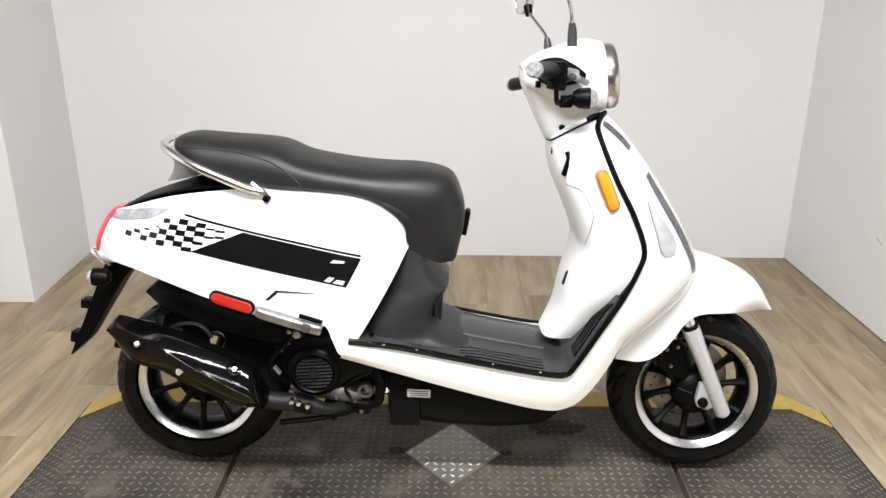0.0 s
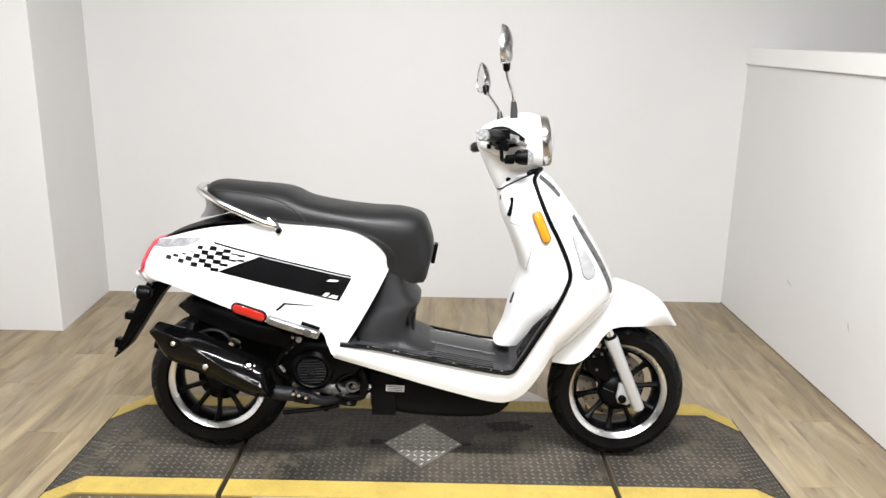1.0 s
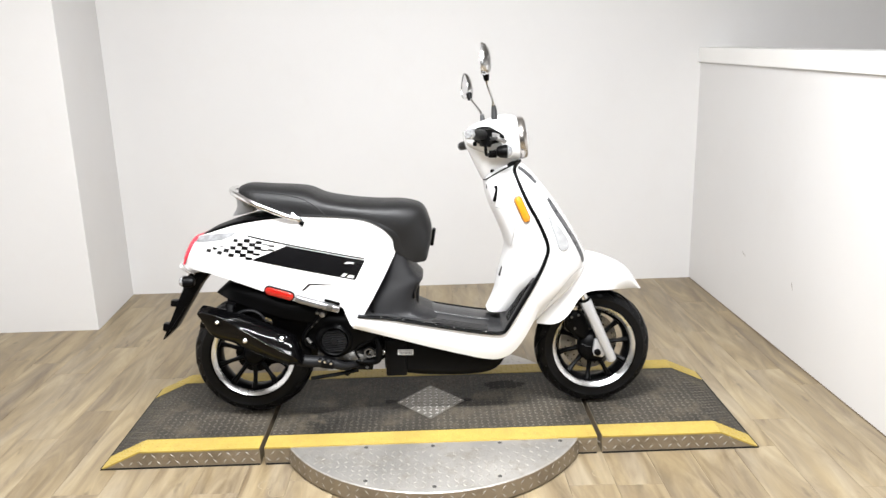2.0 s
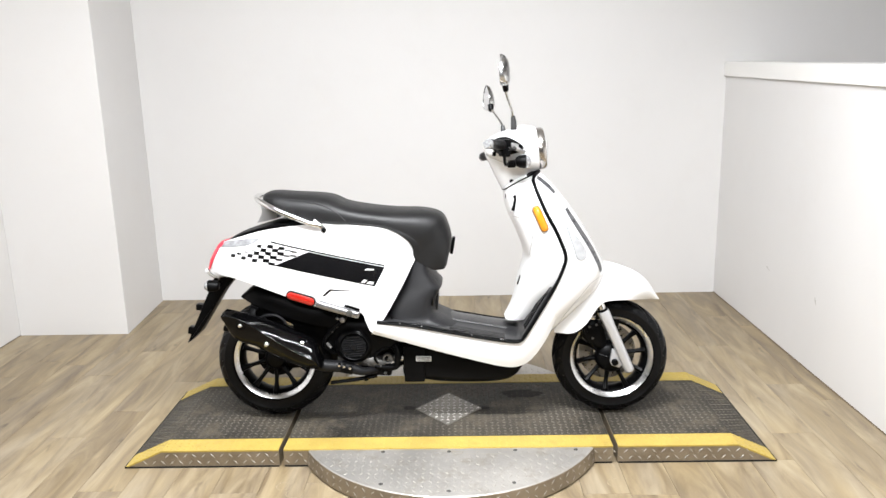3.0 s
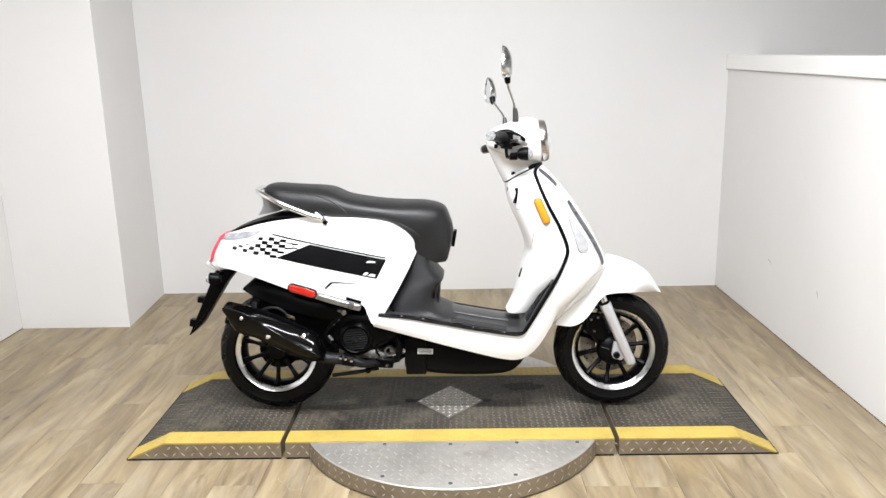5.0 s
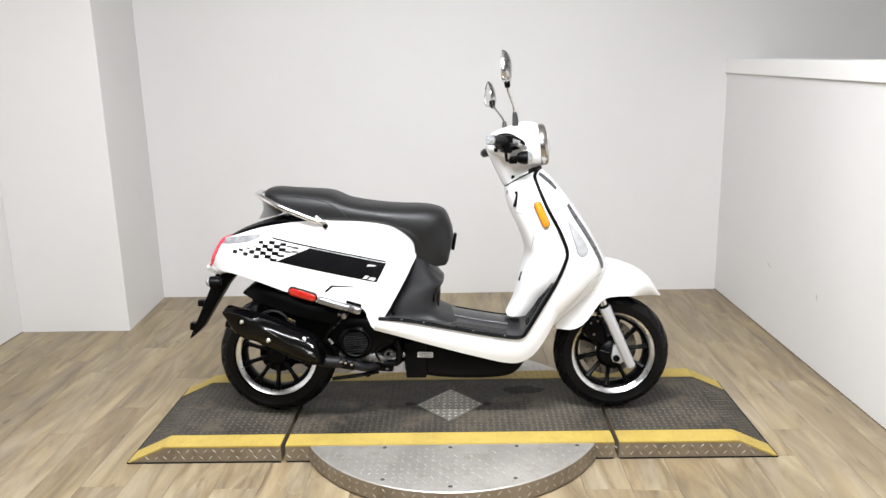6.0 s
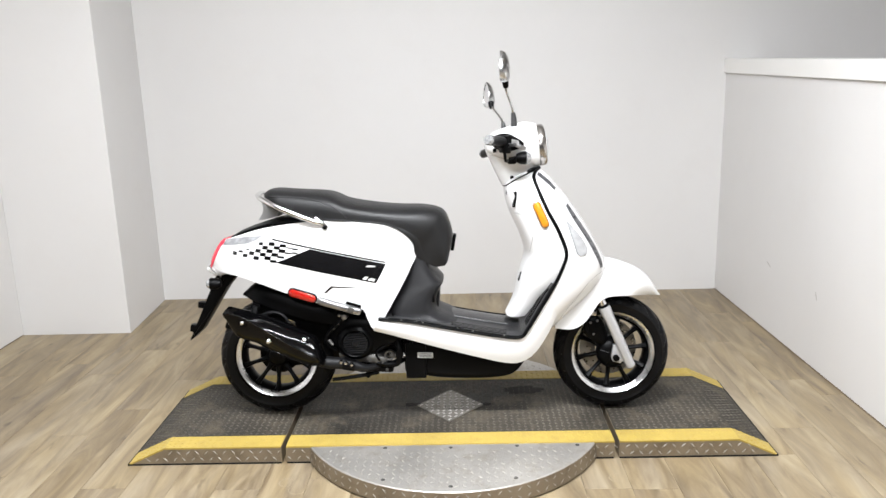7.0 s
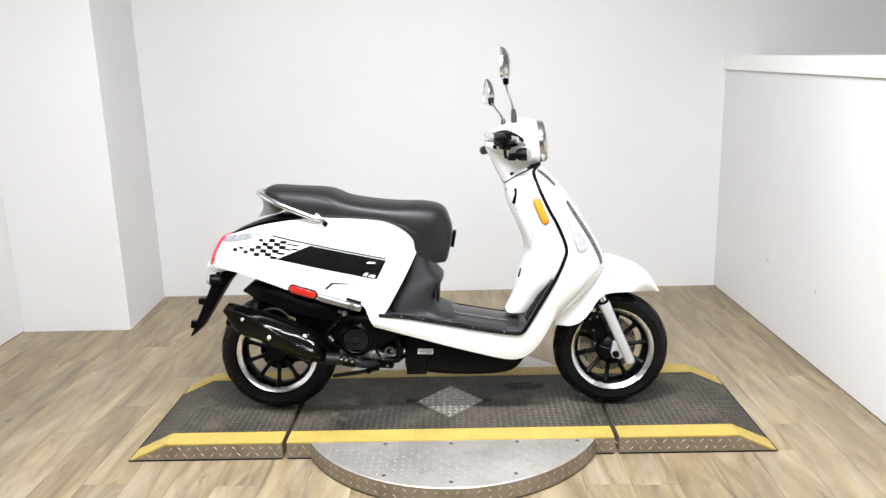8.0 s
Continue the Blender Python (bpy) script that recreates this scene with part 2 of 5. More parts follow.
def arch(low, crest, widths, p=0.6, q=0.8, nu=40, nv=22, thick=0.004):
    """A skin that rises from a low edge at either side to a crest in the middle; low and crest are (x, z)."""
    a, b = spline(low, nu), spline(crest, nu)
    w = spline([(v, 0) for v in widths], nu)[:, 0]
    points = []
    for i in range(nu + 1):
        row = []
        for j in range(nv + 1):
            th = math.pi * j / nv
            c, s = math.cos(th), math.sin(th)
            y = -w[i] * math.copysign(abs(c) ** p, c)
            x, z = a[i] + (b[i] - a[i]) * abs(s) ** q
            row.append((x, y, z))
        points.append(row)
    bm = bmesh.new()
    grid(bm, points)
    bmesh.ops.recalc_face_normals(bm, faces=bm.faces)
    if thick:
        bmesh.ops.solidify(bm, geom=bm.faces[:], thickness=thick)
    return bm


def hull(stations, axis="x", e=0.6, n=28, seg=28, y0=0.0):
    """A closed body with rounded-box sections: stations of (place on the axis, low, high, half width)."""
    s = spline(stations, n)
    bm = bmesh.new()
    rings = []
    for at, lo, hi, w in s:
        ring = []
        for k in range(seg):
            th = 2 * math.pi * k / seg
            c, d = math.cos(th), math.sin(th)
            y = y0 + w * math.copysign(abs(c) ** e, c)
            v = (lo + hi) / 2 + (hi - lo) / 2 * math.copysign(abs(d) ** e, d)
            ring.append((at, y, v) if axis == "x" else (v, y, at))
        rings.append(ring)
    vs = grid(bm, rings, wrap_v=True)
    cap(bm, vs[0])
    cap(bm, vs[-1])
    return bm


def tube(points, r, seg=10, n=0, bm=None, flat=1.0):
    """A round bar along points; r: one radius or one for each point."""
    pts = [Vector(p) for p in points]
    rs = list(r) if isinstance(r, (list, tuple)) else [r] * len(pts)
    if n:
        rs = [float(v) for v in spline([(v, 0) for v in rs], n)[:, 0]]
        pts = [Vector(p) for p in spline(points, n)]
    bm = bm or bmesh.new()
    rings = []
    side = None
    for i, p in enumerate(pts):
        way = (pts[min(i + 1, len(pts) - 1)] - pts[max(i - 1, 0)]).normalized()
        if side is None:
            side = way.orthogonal().normalized()
            if abs(way.y) < 0.8:
                side = (Vector((0, 1, 0)) - way * way.y).normalized()
        side = (side - way * side.dot(way)).normalized()
        up = way.cross(side)
        rings.append([p + rs[i] * (math.cos(a) * side * flat + math.sin(a) * up) for a in (2 * math.pi * k / seg for k in range(seg))])
    vs = grid(bm, rings, wrap_v=True)
    cap(bm, vs[0])
    cap(bm, vs[-1])
    return bm


def lathe(profile, seg=48, axis="y", centre=(0, 0, 0), closed=False, bm=None):
    """A turned body: profile of (radius, place along the axis)."""
    bm = bm or bmesh.new()
    rows = []
    for k in range(seg):
        a = 2 * math.pi * k / seg
        c, s = math.cos(a), math.sin(a)
        row = []
        for r, h in profile:
            v = {"y": (r * c, h, r * s), "x": (h, r * c, r * s), "z": (r * c, r * s, h)}[axis]
            row.append(Vector(v) + Vector(centre))
        rows.append(row)
    vs = grid(bm, rows, wrap_u=True, wrap_v=closed)
    if not closed:
        for end, (r, h) in ((0, profile[0]), (-1, profile[-1])):
            if r > 1e-4:
                cap(bm, [row[end] for row in vs])
    bmesh.ops.remove_doubles(bm, verts=bm.verts, dist=1e-5)
    return bm


def block(size, bevel=0.003, m=None, bm=None, segments=2):
    """A box with rounded edges, about its middle, at the pose m."""
    b = bmesh.new()
    bmesh.ops.create_cube(b, size=1.0)
    bmesh.ops.scale(b, vec=size, verts=b.verts)
    if bevel:
        bmesh.ops.bevel(b, geom=b.edges[:], offset=bevel, segments=segments, affect="EDGES", profile=0.6)
    if m is not None:
        b.transform(m)
    return b


def prism(outline, y0, y1, bevel=0.0, segments=2):
    """An (x, z) outline drawn out along y."""
    bm = bmesh.new()
    near = [bm.verts.new((x, y0, z)) for x, z in outline]
    far = [bm.verts.new((x, y1, z)) for x, z in outline]
    bm.faces.new(near)
    bm.faces.new(far[::-1])
    for i in range(len(outline)):
        j = (i + 1) % len(outline)
        bm.faces.new((near[j], near[i], far[i], far[j]))
    if bevel:
        bmesh.ops.bevel(bm, geom=bm.edges[:], offset=bevel, segments=segments, affect="EDGES", profile=0.6)
    return bm


def joined(*bms):
    """One bmesh out of several."""
    out = bmesh.new()
    for b in bms:
        me = bpy.data.meshes.new("tmp")
        b.to_mesh(me)
        b.free()
        out.from_mesh(me)
        bpy.data.meshes.remove(me)
    return out


def tree_of(bm):
    return mathutils.bvhtree.BVHTree.FromBMesh(bm)


def on_side(tree, x, z, lift=0.0015):
    """The place and normal on a skin, met from its right-hand side at (x, z)."""
    place, normal, _, _ = tree.ray_cast(Vector((x, -1.0, z)), Vector((0, 1, 0)))
    if place is None:
        place, normal, _, _ = tree.find_nearest(Vector((x, -0.2, z)))
    if normal.y > 0:
        normal = -normal
    return place + normal * lift, normal


def film(tree, corners, nu=6, nv=3, lift=0.0012, mirror=False):
    """A thin four-sided sticker (x, z corners in turn) that follows a skin."""
    a, b, c, d = [np.array(v, float) for v in corners]
    bm = bmesh.new()
    pts = []
    for i in range(nu + 1):
        u = i / nu
        row = []
        for j in range(nv + 1):
            v = j / nv
            x, z = (a * (1 - u) + b * u) * (1 - v) + (d * (1 - u) + c * u) * v
            row.append(on_side(tree, x, z, lift)[0])
        pts.append(row)
    grid(bm, pts)
    if mirror:
        grid(bm, [[(x, -y, z) for x, y, z in row] for row in pts])
    return bm


# ---- the room ----
LEFT, RIGHT, BACK, REAR, FAR_RIGHT = -2.297, 1.565, 1.712, -7.0, 3.4
PILLAR_X, PILLAR_Y = -1.717, 1.106
LEDGE_TOP, LEDGE_LOW = 1.339, 1.261


def slab(name, x0, x1, y0, y1, z0, z1, material, label, category, bevel=0.0):
    bm = block((x1 - x0, y1 - y0, z1 - z0), bevel, pose((x0 + x1) / 2, (y0 + y1) / 2, (z0 + z1) / 2))
    return tagged(part(name, bm, material, smooth=False), label, category, kind="structure")


floor = slab("floor", LEFT - 2.2, FAR_RIGHT + 0.2, REAR - 0.2, BACK + 0.2, -0.12, -0.004, SUBFLOOR, "oak-look vinyl plank floor of a showroom bay", "floor")
slab("ceiling", LEFT - 2.2, FAR_RIGHT + 0.2, REAR - 0.2, BACK + 0.2, CEILING, CEILING + 0.1, CEIL, "unseen ceiling, coloured grey to hold down its bounced light", "ceiling")
slab("wall_north", LEFT - 2.2, FAR_RIGHT + 0.2, BACK, BACK + 0.15, -0.004, CEILING, WALL, "plain white painted wall behind the scooter", "wall")
slab("wall_west", LEFT - 0.15, LEFT, -1.6, BACK, -0.004, CEILING, WALL, "plain white painted side wall", "wall")
pillar = slab("pillar", LEFT, PILLAR_X, PILLAR_Y, BACK, -0.004, CEILING, WALL, "white painted boxed-out corner pillar", "pillar", 0.004)
for v in pillar.data.vertices:  # its side runs a little out of square
    if v.co.x > PILLAR_X - 0.1:
        v.co.x -= 0.04 * (v.co.y - PILLAR_Y) / (BACK - PILLAR_Y)
# the half-height wall opens slightly outwards from the corner
SPLAY = Matrix.Translation((RIGHT, BACK, 0)) @ Matrix.Rotation(radians(1.2), 4, "Z") @ Matrix.Translation((-RIGHT, -BACK, 0))
slab("wall_east", RIGHT, RIGHT + 0.14, -1.6, BACK + 0.02, -0.004, LEDGE_LOW, WALL, "white painted half-height wall with scuffs", "wall").matrix_world = SPLAY
ledge = slab("trim", RIGHT - 0.014, RIGHT + 0.155, -1.6, BACK, LEDGE_LOW, LEDGE_TOP, LEDGE, "white painted ledge board capping the half-height wall", "ledge", 0.003)
# the ledge dips a little towards the open end
ledge.matrix_world = SPLAY @ Matrix.Translation((0, BACK, LEDGE_TOP)) @ Matrix.Rotation(radians(0.6), 4, "X") @ Matrix.Translation((0, -BACK, -LEDGE_TOP))
slab("wall_far_east", FAR_RIGHT, FAR_RIGHT + 0.15, REAR, BACK, -0.004, CEILING, WALL, "white wall beyond the half-height wall", "wall")
# added closing walls out of view, dark so that little light comes back
slab("wall_south", LEFT - 2.2, FAR_RIGHT + 0.2, REAR - 0.15, REAR, -0.004, CEILING, DARKWALL, "unseen far end wall, coloured dark to stand for a dim room", "wall")
slab("wall_far_west", LEFT - 2.2, LEFT - 2.05, REAR, -1.6, -0.004, CEILING, DARKWALL, "unseen side wall, coloured dark to stand for a dim room", "wall")


def scuff_mark(y, z, length, tilt):
    bm = bmesh.new()
    n = 7
    top, low = [], []
    for i in range(n):
        s = i / (n - 1) - 0.5
        half = 0.0035 * (1 - 3.2 * s * s) * random.uniform(0.5, 1.2)
        top.append(bm.verts.new((0, s * length, half)))
        low.append(bm.verts.new((0, s * length, -half)))
    for i in range(n - 1):
        bm.faces.new((top[i], top[i + 1], low[i + 1], low[i]))
    ob = part("scuff_mark", bm, SCUFF, smooth=False)
    ob.matrix_basis = SPLAY @ pose(RIGHT - 0.0015, y, z, tilt)
    return tagged(ob, "small grey scuff on the white half-height wall", "scuff", "scuffs on the half-height wall", "structure")


for row in ((0.975, 0.34, 0.05, 20), (0.47, 0.325, 0.04, 65)):
    scuff_mark(*row)


slab("baseboard", RIGHT - 0.003, RIGHT, -1.6, BACK - 0.003, 0.0, 0.0035, SUBFLOOR, "dark joint line along the foot of the half-height wall", "joint").matrix_world = SPLAY
slab("baseboard", LEFT, LEFT + 0.003, -1.6, PILLAR_Y - 0.003, 0.0, 0.0035, SUBFLOOR, "dark joint line along the foot of the side wall", "joint")


def ring_mark(x, y, r, start, turn):
    """A dried ring on the planks, not quite closed."""
    bm = bmesh.new()
    rows = []
    for k in range(25):
        a = radians(start + turn * k / 24)
        w = 0.0020 * (0.5 + 0.5 * math.sin(math.pi * k / 24)) * random.uniform(0.7, 1.2)
        rows.append([(x + q * math.cos(a), y + q * math.sin(a), 0.0012) for q in (r - w, r + w)])
    grid(bm, rows)
    return tagged(part("ring_mark", bm, RINGMARK, smooth=False), "faint pale dried ring on the plank floor", "stain", "ring marks on the floor", "structure")


for row in ((-0.545, -0.455, 0.024, 20, 280), (-0.50, -0.50, 0.028, 140, 220), (0.555, -0.455, 0.026, 60, 250)):
    ring_mark(*row)


def ceiling_light(x, y, length):
    """A bare batten: a shallow white body, two end caps and the tube under it."""
    t = thing("ceiling_light", (x, y, CEILING), "long bare batten light assumed on the ceiling, out of view", "ceiling light", "ceiling lights")
    part("batten_body", block((length + 0.06, 0.07, 0.045), 0.006, pose(0, 0, -0.0225)), LEDGE, t, "white batten body")
    for a in (-1, 1):
        part("end_cap", block((0.025, 0.045, 0.055), 0.005, pose(a * (length / 2 + 0.015), 0, -0.065)), LEDGE, t)
    part("tube", tube([(-length / 2, 0, -0.078), (length / 2, 0, -0.078)], 0.013, 14), LAMPGLASS, t, "glowing white tube")


for x, y, length, down, sideways in BATTENS:
    ceiling_light(x, y, length)


# ---- the platform ----
H, HALF, SEAM, FLAT, TIP = 0.064, 0.322, 0.580, 1.0, 1.138
STRIPE_IN = 0.238
D, D_DEEP, D_MID = 0.129, 0.146, -0.008
platform = thing("display_platform", (0, 0, 0), "low black and yellow steel tread-plate platform on the floor", "platform")


def top_z(x):
    """The height of the platform's upper face."""
    return H if abs(x) <= FLAT else H * max(0.0, (TIP - abs(x)) / (TIP - FLAT)) + 0.002


def section_profile(x0, x1, drop):
    """The (x, z) outline of a section, its top lowered by drop."""
    xs = [x0, x1]
    if x0 < -FLAT:
        xs = [x0, -FLAT, x1]
    if x1 > FLAT:
        xs = [x0, FLAT, x1]
    tops = [(x, max(top_z(x) - drop, 0.0015)) for x in xs]
    return tops


def layer(x0, x1, y0, y1, lift, depth=0.003):
    """A thin layer that follows the platform's top between two lines."""
    tops = section_profile(x0, x1, -lift)
    out = [(x, z) for x, z in tops] + [(x, z - depth) for x, z in tops[::-1]]
    return prism(out, y0, y1)


def lozenge(bm, c, u, v, n, long, wide, high):
    """One raised tread: four low slopes to a ridge."""
    a, b, p, q = c + u * long, c - u * long, c + v * wide, c - v * wide
    r, s = c + u * long * 0.35 + n * high, c - u * long * 0.35 + n * high
    a, b, p, q, r, s = [bm.verts.new(w) for w in (a, b, p, q, r, s)]
    for f in ((a, p, r), (p, s, r), (p, b, s), (b, q, s), (q, r, s), (q, a, r)):
        bm.faces.new(f)


def treads(places, normal, right, pitch, long, wide, high):
    """Raised treads that lean to either side by turns. places: (point, i + j)."""
    bm = bmesh.new()
    up = normal.cross(right)
    for c, k in places:
        a = radians(45 if k % 2 else -45)
        u = math.cos(a) * right + math.sin(a) * up
        lozenge(bm, c, u, normal.cross(u), normal, long, wide, high)
    return bm


Z, Y, X = Vector((0, 0, 1)), Vector((0, 1, 0)), Vector((1, 0, 0))
for name, x0, x1 in (("ramp_section", -TIP, -SEAM - 0.008), ("centre_section", -SEAM + 0.008, SEAM - 0.008), ("ramp_section", SEAM + 0.008, TIP)):
    tops = section_profile(x0, x1, 0.003)
    holder = platform
    if name == "ramp_section":
        holder = thing("platform_ramp", ((x0 + x1) / 2, 0, 0), "sloping black and yellow tread-plate ramp beside the platform", "ramp", "ramps of the platform")
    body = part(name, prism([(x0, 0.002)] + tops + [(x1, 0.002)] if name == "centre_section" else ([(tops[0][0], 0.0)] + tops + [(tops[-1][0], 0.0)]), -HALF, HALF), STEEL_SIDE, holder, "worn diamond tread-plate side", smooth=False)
    body.location = -holder.location
    part("grip_top", layer(x0 + 0.002, x1 - 0.002, -STRIPE_IN, STRIPE_IN, 0.0, 0.004), GRIT, body, "black grit-coated top with worn tread", smooth=False)
    stripes = []
    for s in (-1, 1):
        stripes.append(part("edge_stripe", layer(x0 + 0.001, x1 - 0.001, min(s * HALF, s * STRIPE_IN) - (0.001 if s < 0 else -0.0005), max(s * HALF, s * STRIPE_IN) + (0.001 if s > 0 else -0.0005), 0.0012, 0.006), YELLOW, body, "yellow safety stripe, dirty and worn", smooth=False))
    # treads of the upright front face
    step, places = 0.032, []
    i = 0
    x = x0 + 0.012
    while x < x1 - 0.01:
        for j in range(2):
            z = 0.020 + j * 0.025
            if z < top_z(x) - 0.012:
                places.append((Vector((x + (0.5 * step if j % 2 else 0), -HALF - 0.0002, z)), i + j))
        x += step
        i += 1
    tagged(part("face_treads", treads(places, -Y, X, step, 0.0112, 0.0026, 0.0014), STUD, body, smooth=False), kind="stuff")
    # treads under the yellow paint
    for s, stripe in zip((-1, 1), stripes):
        places, i, x = [], 0, x0 + 0.014
        while x < x1 - 0.012:
            for j in range(4):
                if abs(x) < TIP - 0.03:
                    places.append((Vector((x, s * (STRIPE_IN + 0.009 + j * 0.0222), top_z(x) + 0.0014)), i + j))
            x += 0.0225
            i += 1
        tagged(part("stripe_treads", treads(places, Z, X, 0.0225, 0.0088, 0.0030, 0.0014), YELLOW, stripe, smooth=False), kind="stuff")
    # a black sheet stands for the shade along the foot of the section
    part("base_gap", block((x1 - x0 - 0.004, 2 * HALF + 0.003, 0.0055), 0, pose((x0 + x1) / 2, 0, 0.00285)), SHADE_BLACK, body, smooth=False)
    # treads of the black top
    step, places = 0.0225, []
    i = 0
    x = x0 + 0.014
    while x < x1 - 0.012:
        for j in range(21):
            y = -STRIPE_IN + 0.016 + j * step
            if y < STRIPE_IN - 0.01 and abs(x) / D + abs(y - D_MID) / D_DEEP > 1.06 and abs(x) < TIP - 0.012:
                places.append((Vector((x, y, top_z(x) + 0.0002)), i + j))
        x += step
        i += 1
    tagged(part("grip_treads", treads(places, Z, X, step, 0.0092, 0.0030, 0.0016), GRITSTUD, body, smooth=False), kind="stuff")

# the bare steel square at the middle
bm = bmesh.new()
low = [bm.verts.new(v) for v in ((-D, D_MID, H - 0.002), (0, D_MID - D_DEEP, H - 0.002), (D, D_MID, H - 0.002), (0, D_MID + D_DEEP, H - 0.002))]
high = [bm.verts.new((v.co.x * 0.985, D_MID + (v.co.y - D_MID) * 0.985, H + 0.003)) for v in low]
bm.faces.new(high)
for i in range(4):
    bm.faces.new((low[i], low[(i + 1) % 4], high[(i + 1) % 4], high[i]))
inset = part("bare_plate", bm, BARE, platform, "bare steel tread-plate square", smooth=False)
places = []
for i in range(-6, 7):
    for j in range(-6, 7):
        if abs(i + j) <= 5 and abs(i - j) <= 5:
            places.append((Vector((i * 0.0225, D_MID + j * 0.0252, H + 0.0031)), i + j))
tagged(part("plate_treads", treads(places, Z, X, 0.0235, 0.0100, 0.0034, 0.0020), BRIGHTSTUD, inset, smooth=False), kind="stuff")

# the round turntable under the platform, showing before and behind it
DISC_X, DISC_Y, DISC_R, DISC_H = 0.010, -0.030, 0.565, 0.0615
DISC_DEEP = 1.067  # a little deeper than wide, as the bare plate is
disc = part("turntable_disc", lathe([(0.0, DISC_H), (DISC_R - 0.003, DISC_H), (DISC_R, DISC_H - 0.003), (DISC_R + 0.004, 0.006)], 128, "z", (DISC_X, DISC_Y, 0)), STEEL, platform, "round bright steel tread-plate turntable", sharp=30)
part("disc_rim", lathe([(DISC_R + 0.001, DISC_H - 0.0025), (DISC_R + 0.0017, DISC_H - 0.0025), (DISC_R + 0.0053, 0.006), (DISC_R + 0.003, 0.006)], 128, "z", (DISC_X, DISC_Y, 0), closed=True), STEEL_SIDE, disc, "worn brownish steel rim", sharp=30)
# the shade under the turntable, put in as a black puck
gap = part("shadow_gap", lathe([(0.0, 0.006), (DISC_R - 0.006, 0.006), (DISC_R - 0.006, 0.0)], 96, "z", (DISC_X, DISC_Y, 0)), SHADE_BLACK, platform, "black sheet standing for the shade under the turntable")
places = []
for i in range(-23, 24):
    for j in range(-26, 27):
        x, y = i * 0.0255, j * 0.0255
        side = abs(DISC_Y + (y - DISC_Y) * DISC_DEEP) > HALF + 0.014
        if side and math.hypot(x - DISC_X, y - DISC_Y) < DISC_R - 0.014:
            r = math.hypot(x - DISC_X, y - DISC_Y)
            if r > 0.43 or random.random() < 0.6 + 0.35 * math.sin(9 * x) * math.sin(7 * y):
                places.append((Vector((x, y, DISC_H + 0.0002)), i + j))
tagged(part("disc_treads", treads(places, Z, X, 0.0255, 0.0095, 0.0025, 0.0011), STUD, disc, smooth=False), kind="stuff")
bm = bmesh.new()
for k in range(106):
    a = 2 * math.pi * k / 106
    n = Vector((math.cos(a), math.sin(a), 0))
    for j in range(2):
        c = Vector((DISC_X, DISC_Y, 0)) + n * (DISC_R + 0.0044 - 0.0019 * j) + Z * (0.019 + 0.026 * j)
        if c.y > -HALF + 0.005:
            continue
        u = (Z.cross(n) * 0.7 + Z * (0.7 if (k + j) % 2 else -0.7))
        lozenge(bm, c, u, n.cross(u), n, 0.0112, 0.0028, 0.0014)
tagged(part("rim_treads", bm, STUD, disc, smooth=False), kind="stuff")
for ob in (disc, gap, *disc.children):
    for v in ob.data.vertices:
        v.co.y = DISC_Y + (v.co.y - DISC_Y) * DISC_DEEP
bolt = lathe([(0.0, 0.003), (0.006, 0.002), (0.0075, 0.0)], 12, "z")
bolt_mesh = bpy.data.meshes.new("bolt")
bolt.to_mesh(bolt_mesh)
bolt.free()
bolt_mesh.materials.append(CASTING)
for x, y in ((-0.222, -0.341), (0.005, -0.345), (0.233, -0.339), (0.44, -0.340), (-0.21, -0.553), (0.007, -0.599), (0.214, -0.552)):
    ob = new("bolt", bolt_mesh)
    ob.location = (x, y, DISC_H)
    ob.parent = disc

# dark stains on the black top, ragged at the edge
def stain(x, y, long, wide, seed, label):
    bm = bmesh.new()
    ring = []
    for k in range(56):
        a = 2 * math.pi * k / 56
        r = 1 + 0.45 * noise.noise((math.cos(a) * 1.7, math.sin(a) * 1.7, seed)) + 0.22 * noise.noise((math.cos(a) * 6, math.sin(a) * 6, seed + 3))
        ring.append(bm.verts.new((x + long * r * math.cos(a), y + wide * r * math.sin(a), H + 0.0012)))
    bm.faces.new(ring)
    return tagged(part("oil_stain", bm, STAIN, smooth=False), label, "stain", "stains on the platform", "structure")


stain(0.285, 0.125, 0.075, 0.042, 4.0, "dark oil stain on the black platform top")
stain(-0.148, 0.002, 0.028, 0.016, 9.0, "dark smear at the corner of the bare steel square")
stain(0.140, -0.004, 0.017, 0.012, 15.0, "dark smear at the corner of the bare steel square")


# ---- the scooter ----
scooter = thing("motor_scooter", (0, -0.022, H), "white motor scooter with black seat and checkered side stripes", "scooter")
scooter.rotation_euler = (radians(-6), 0, 0)  # it leans on its side stand
FRONT_AXLE, REAR_AXLE = (0.612, 0.216), (-0.648, 0.2245)
FRONT_TYRE, REAR_TYRE = 0.2155, 0.2220


def tyre_bm(half, radius, seg=144):
    """A tyre with a rounded crown, slanting grooves cut into its shoulders and fine ribs on the sidewall."""
    prof = []
    for k in range(25):
        a = math.pi * k / 24
        prof.append((0.157 + (radius - 0.157) * math.sin(a) ** 0.62, -half * math.cos(a) * (1.0 if abs(math.cos(a)) > 0.98 else 1.04)))
    bm = bmesh.new()
    rows = []
    for i in range(seg):
        a = 2 * math.pi * i / seg
        row = []
        for k, (r, h) in enumerate(prof):
            off = abs(k - 12)
            slant = (i + (off * 0.9 if k < 12 else off * 0.9 + 4)) % 8
            if 1 <= off <= 8 and slant < 1.9:
                r -= 0.0075
                h *= 0.97
            if off in (3, 4):
                r -= 0.0014
            if off == 10:
                h *= 1.035
            row.append((r * math.cos(a), h, r * math.sin(a)))
        rows.append(row)
    grid(bm, rows, wrap_u=True)
    return bm


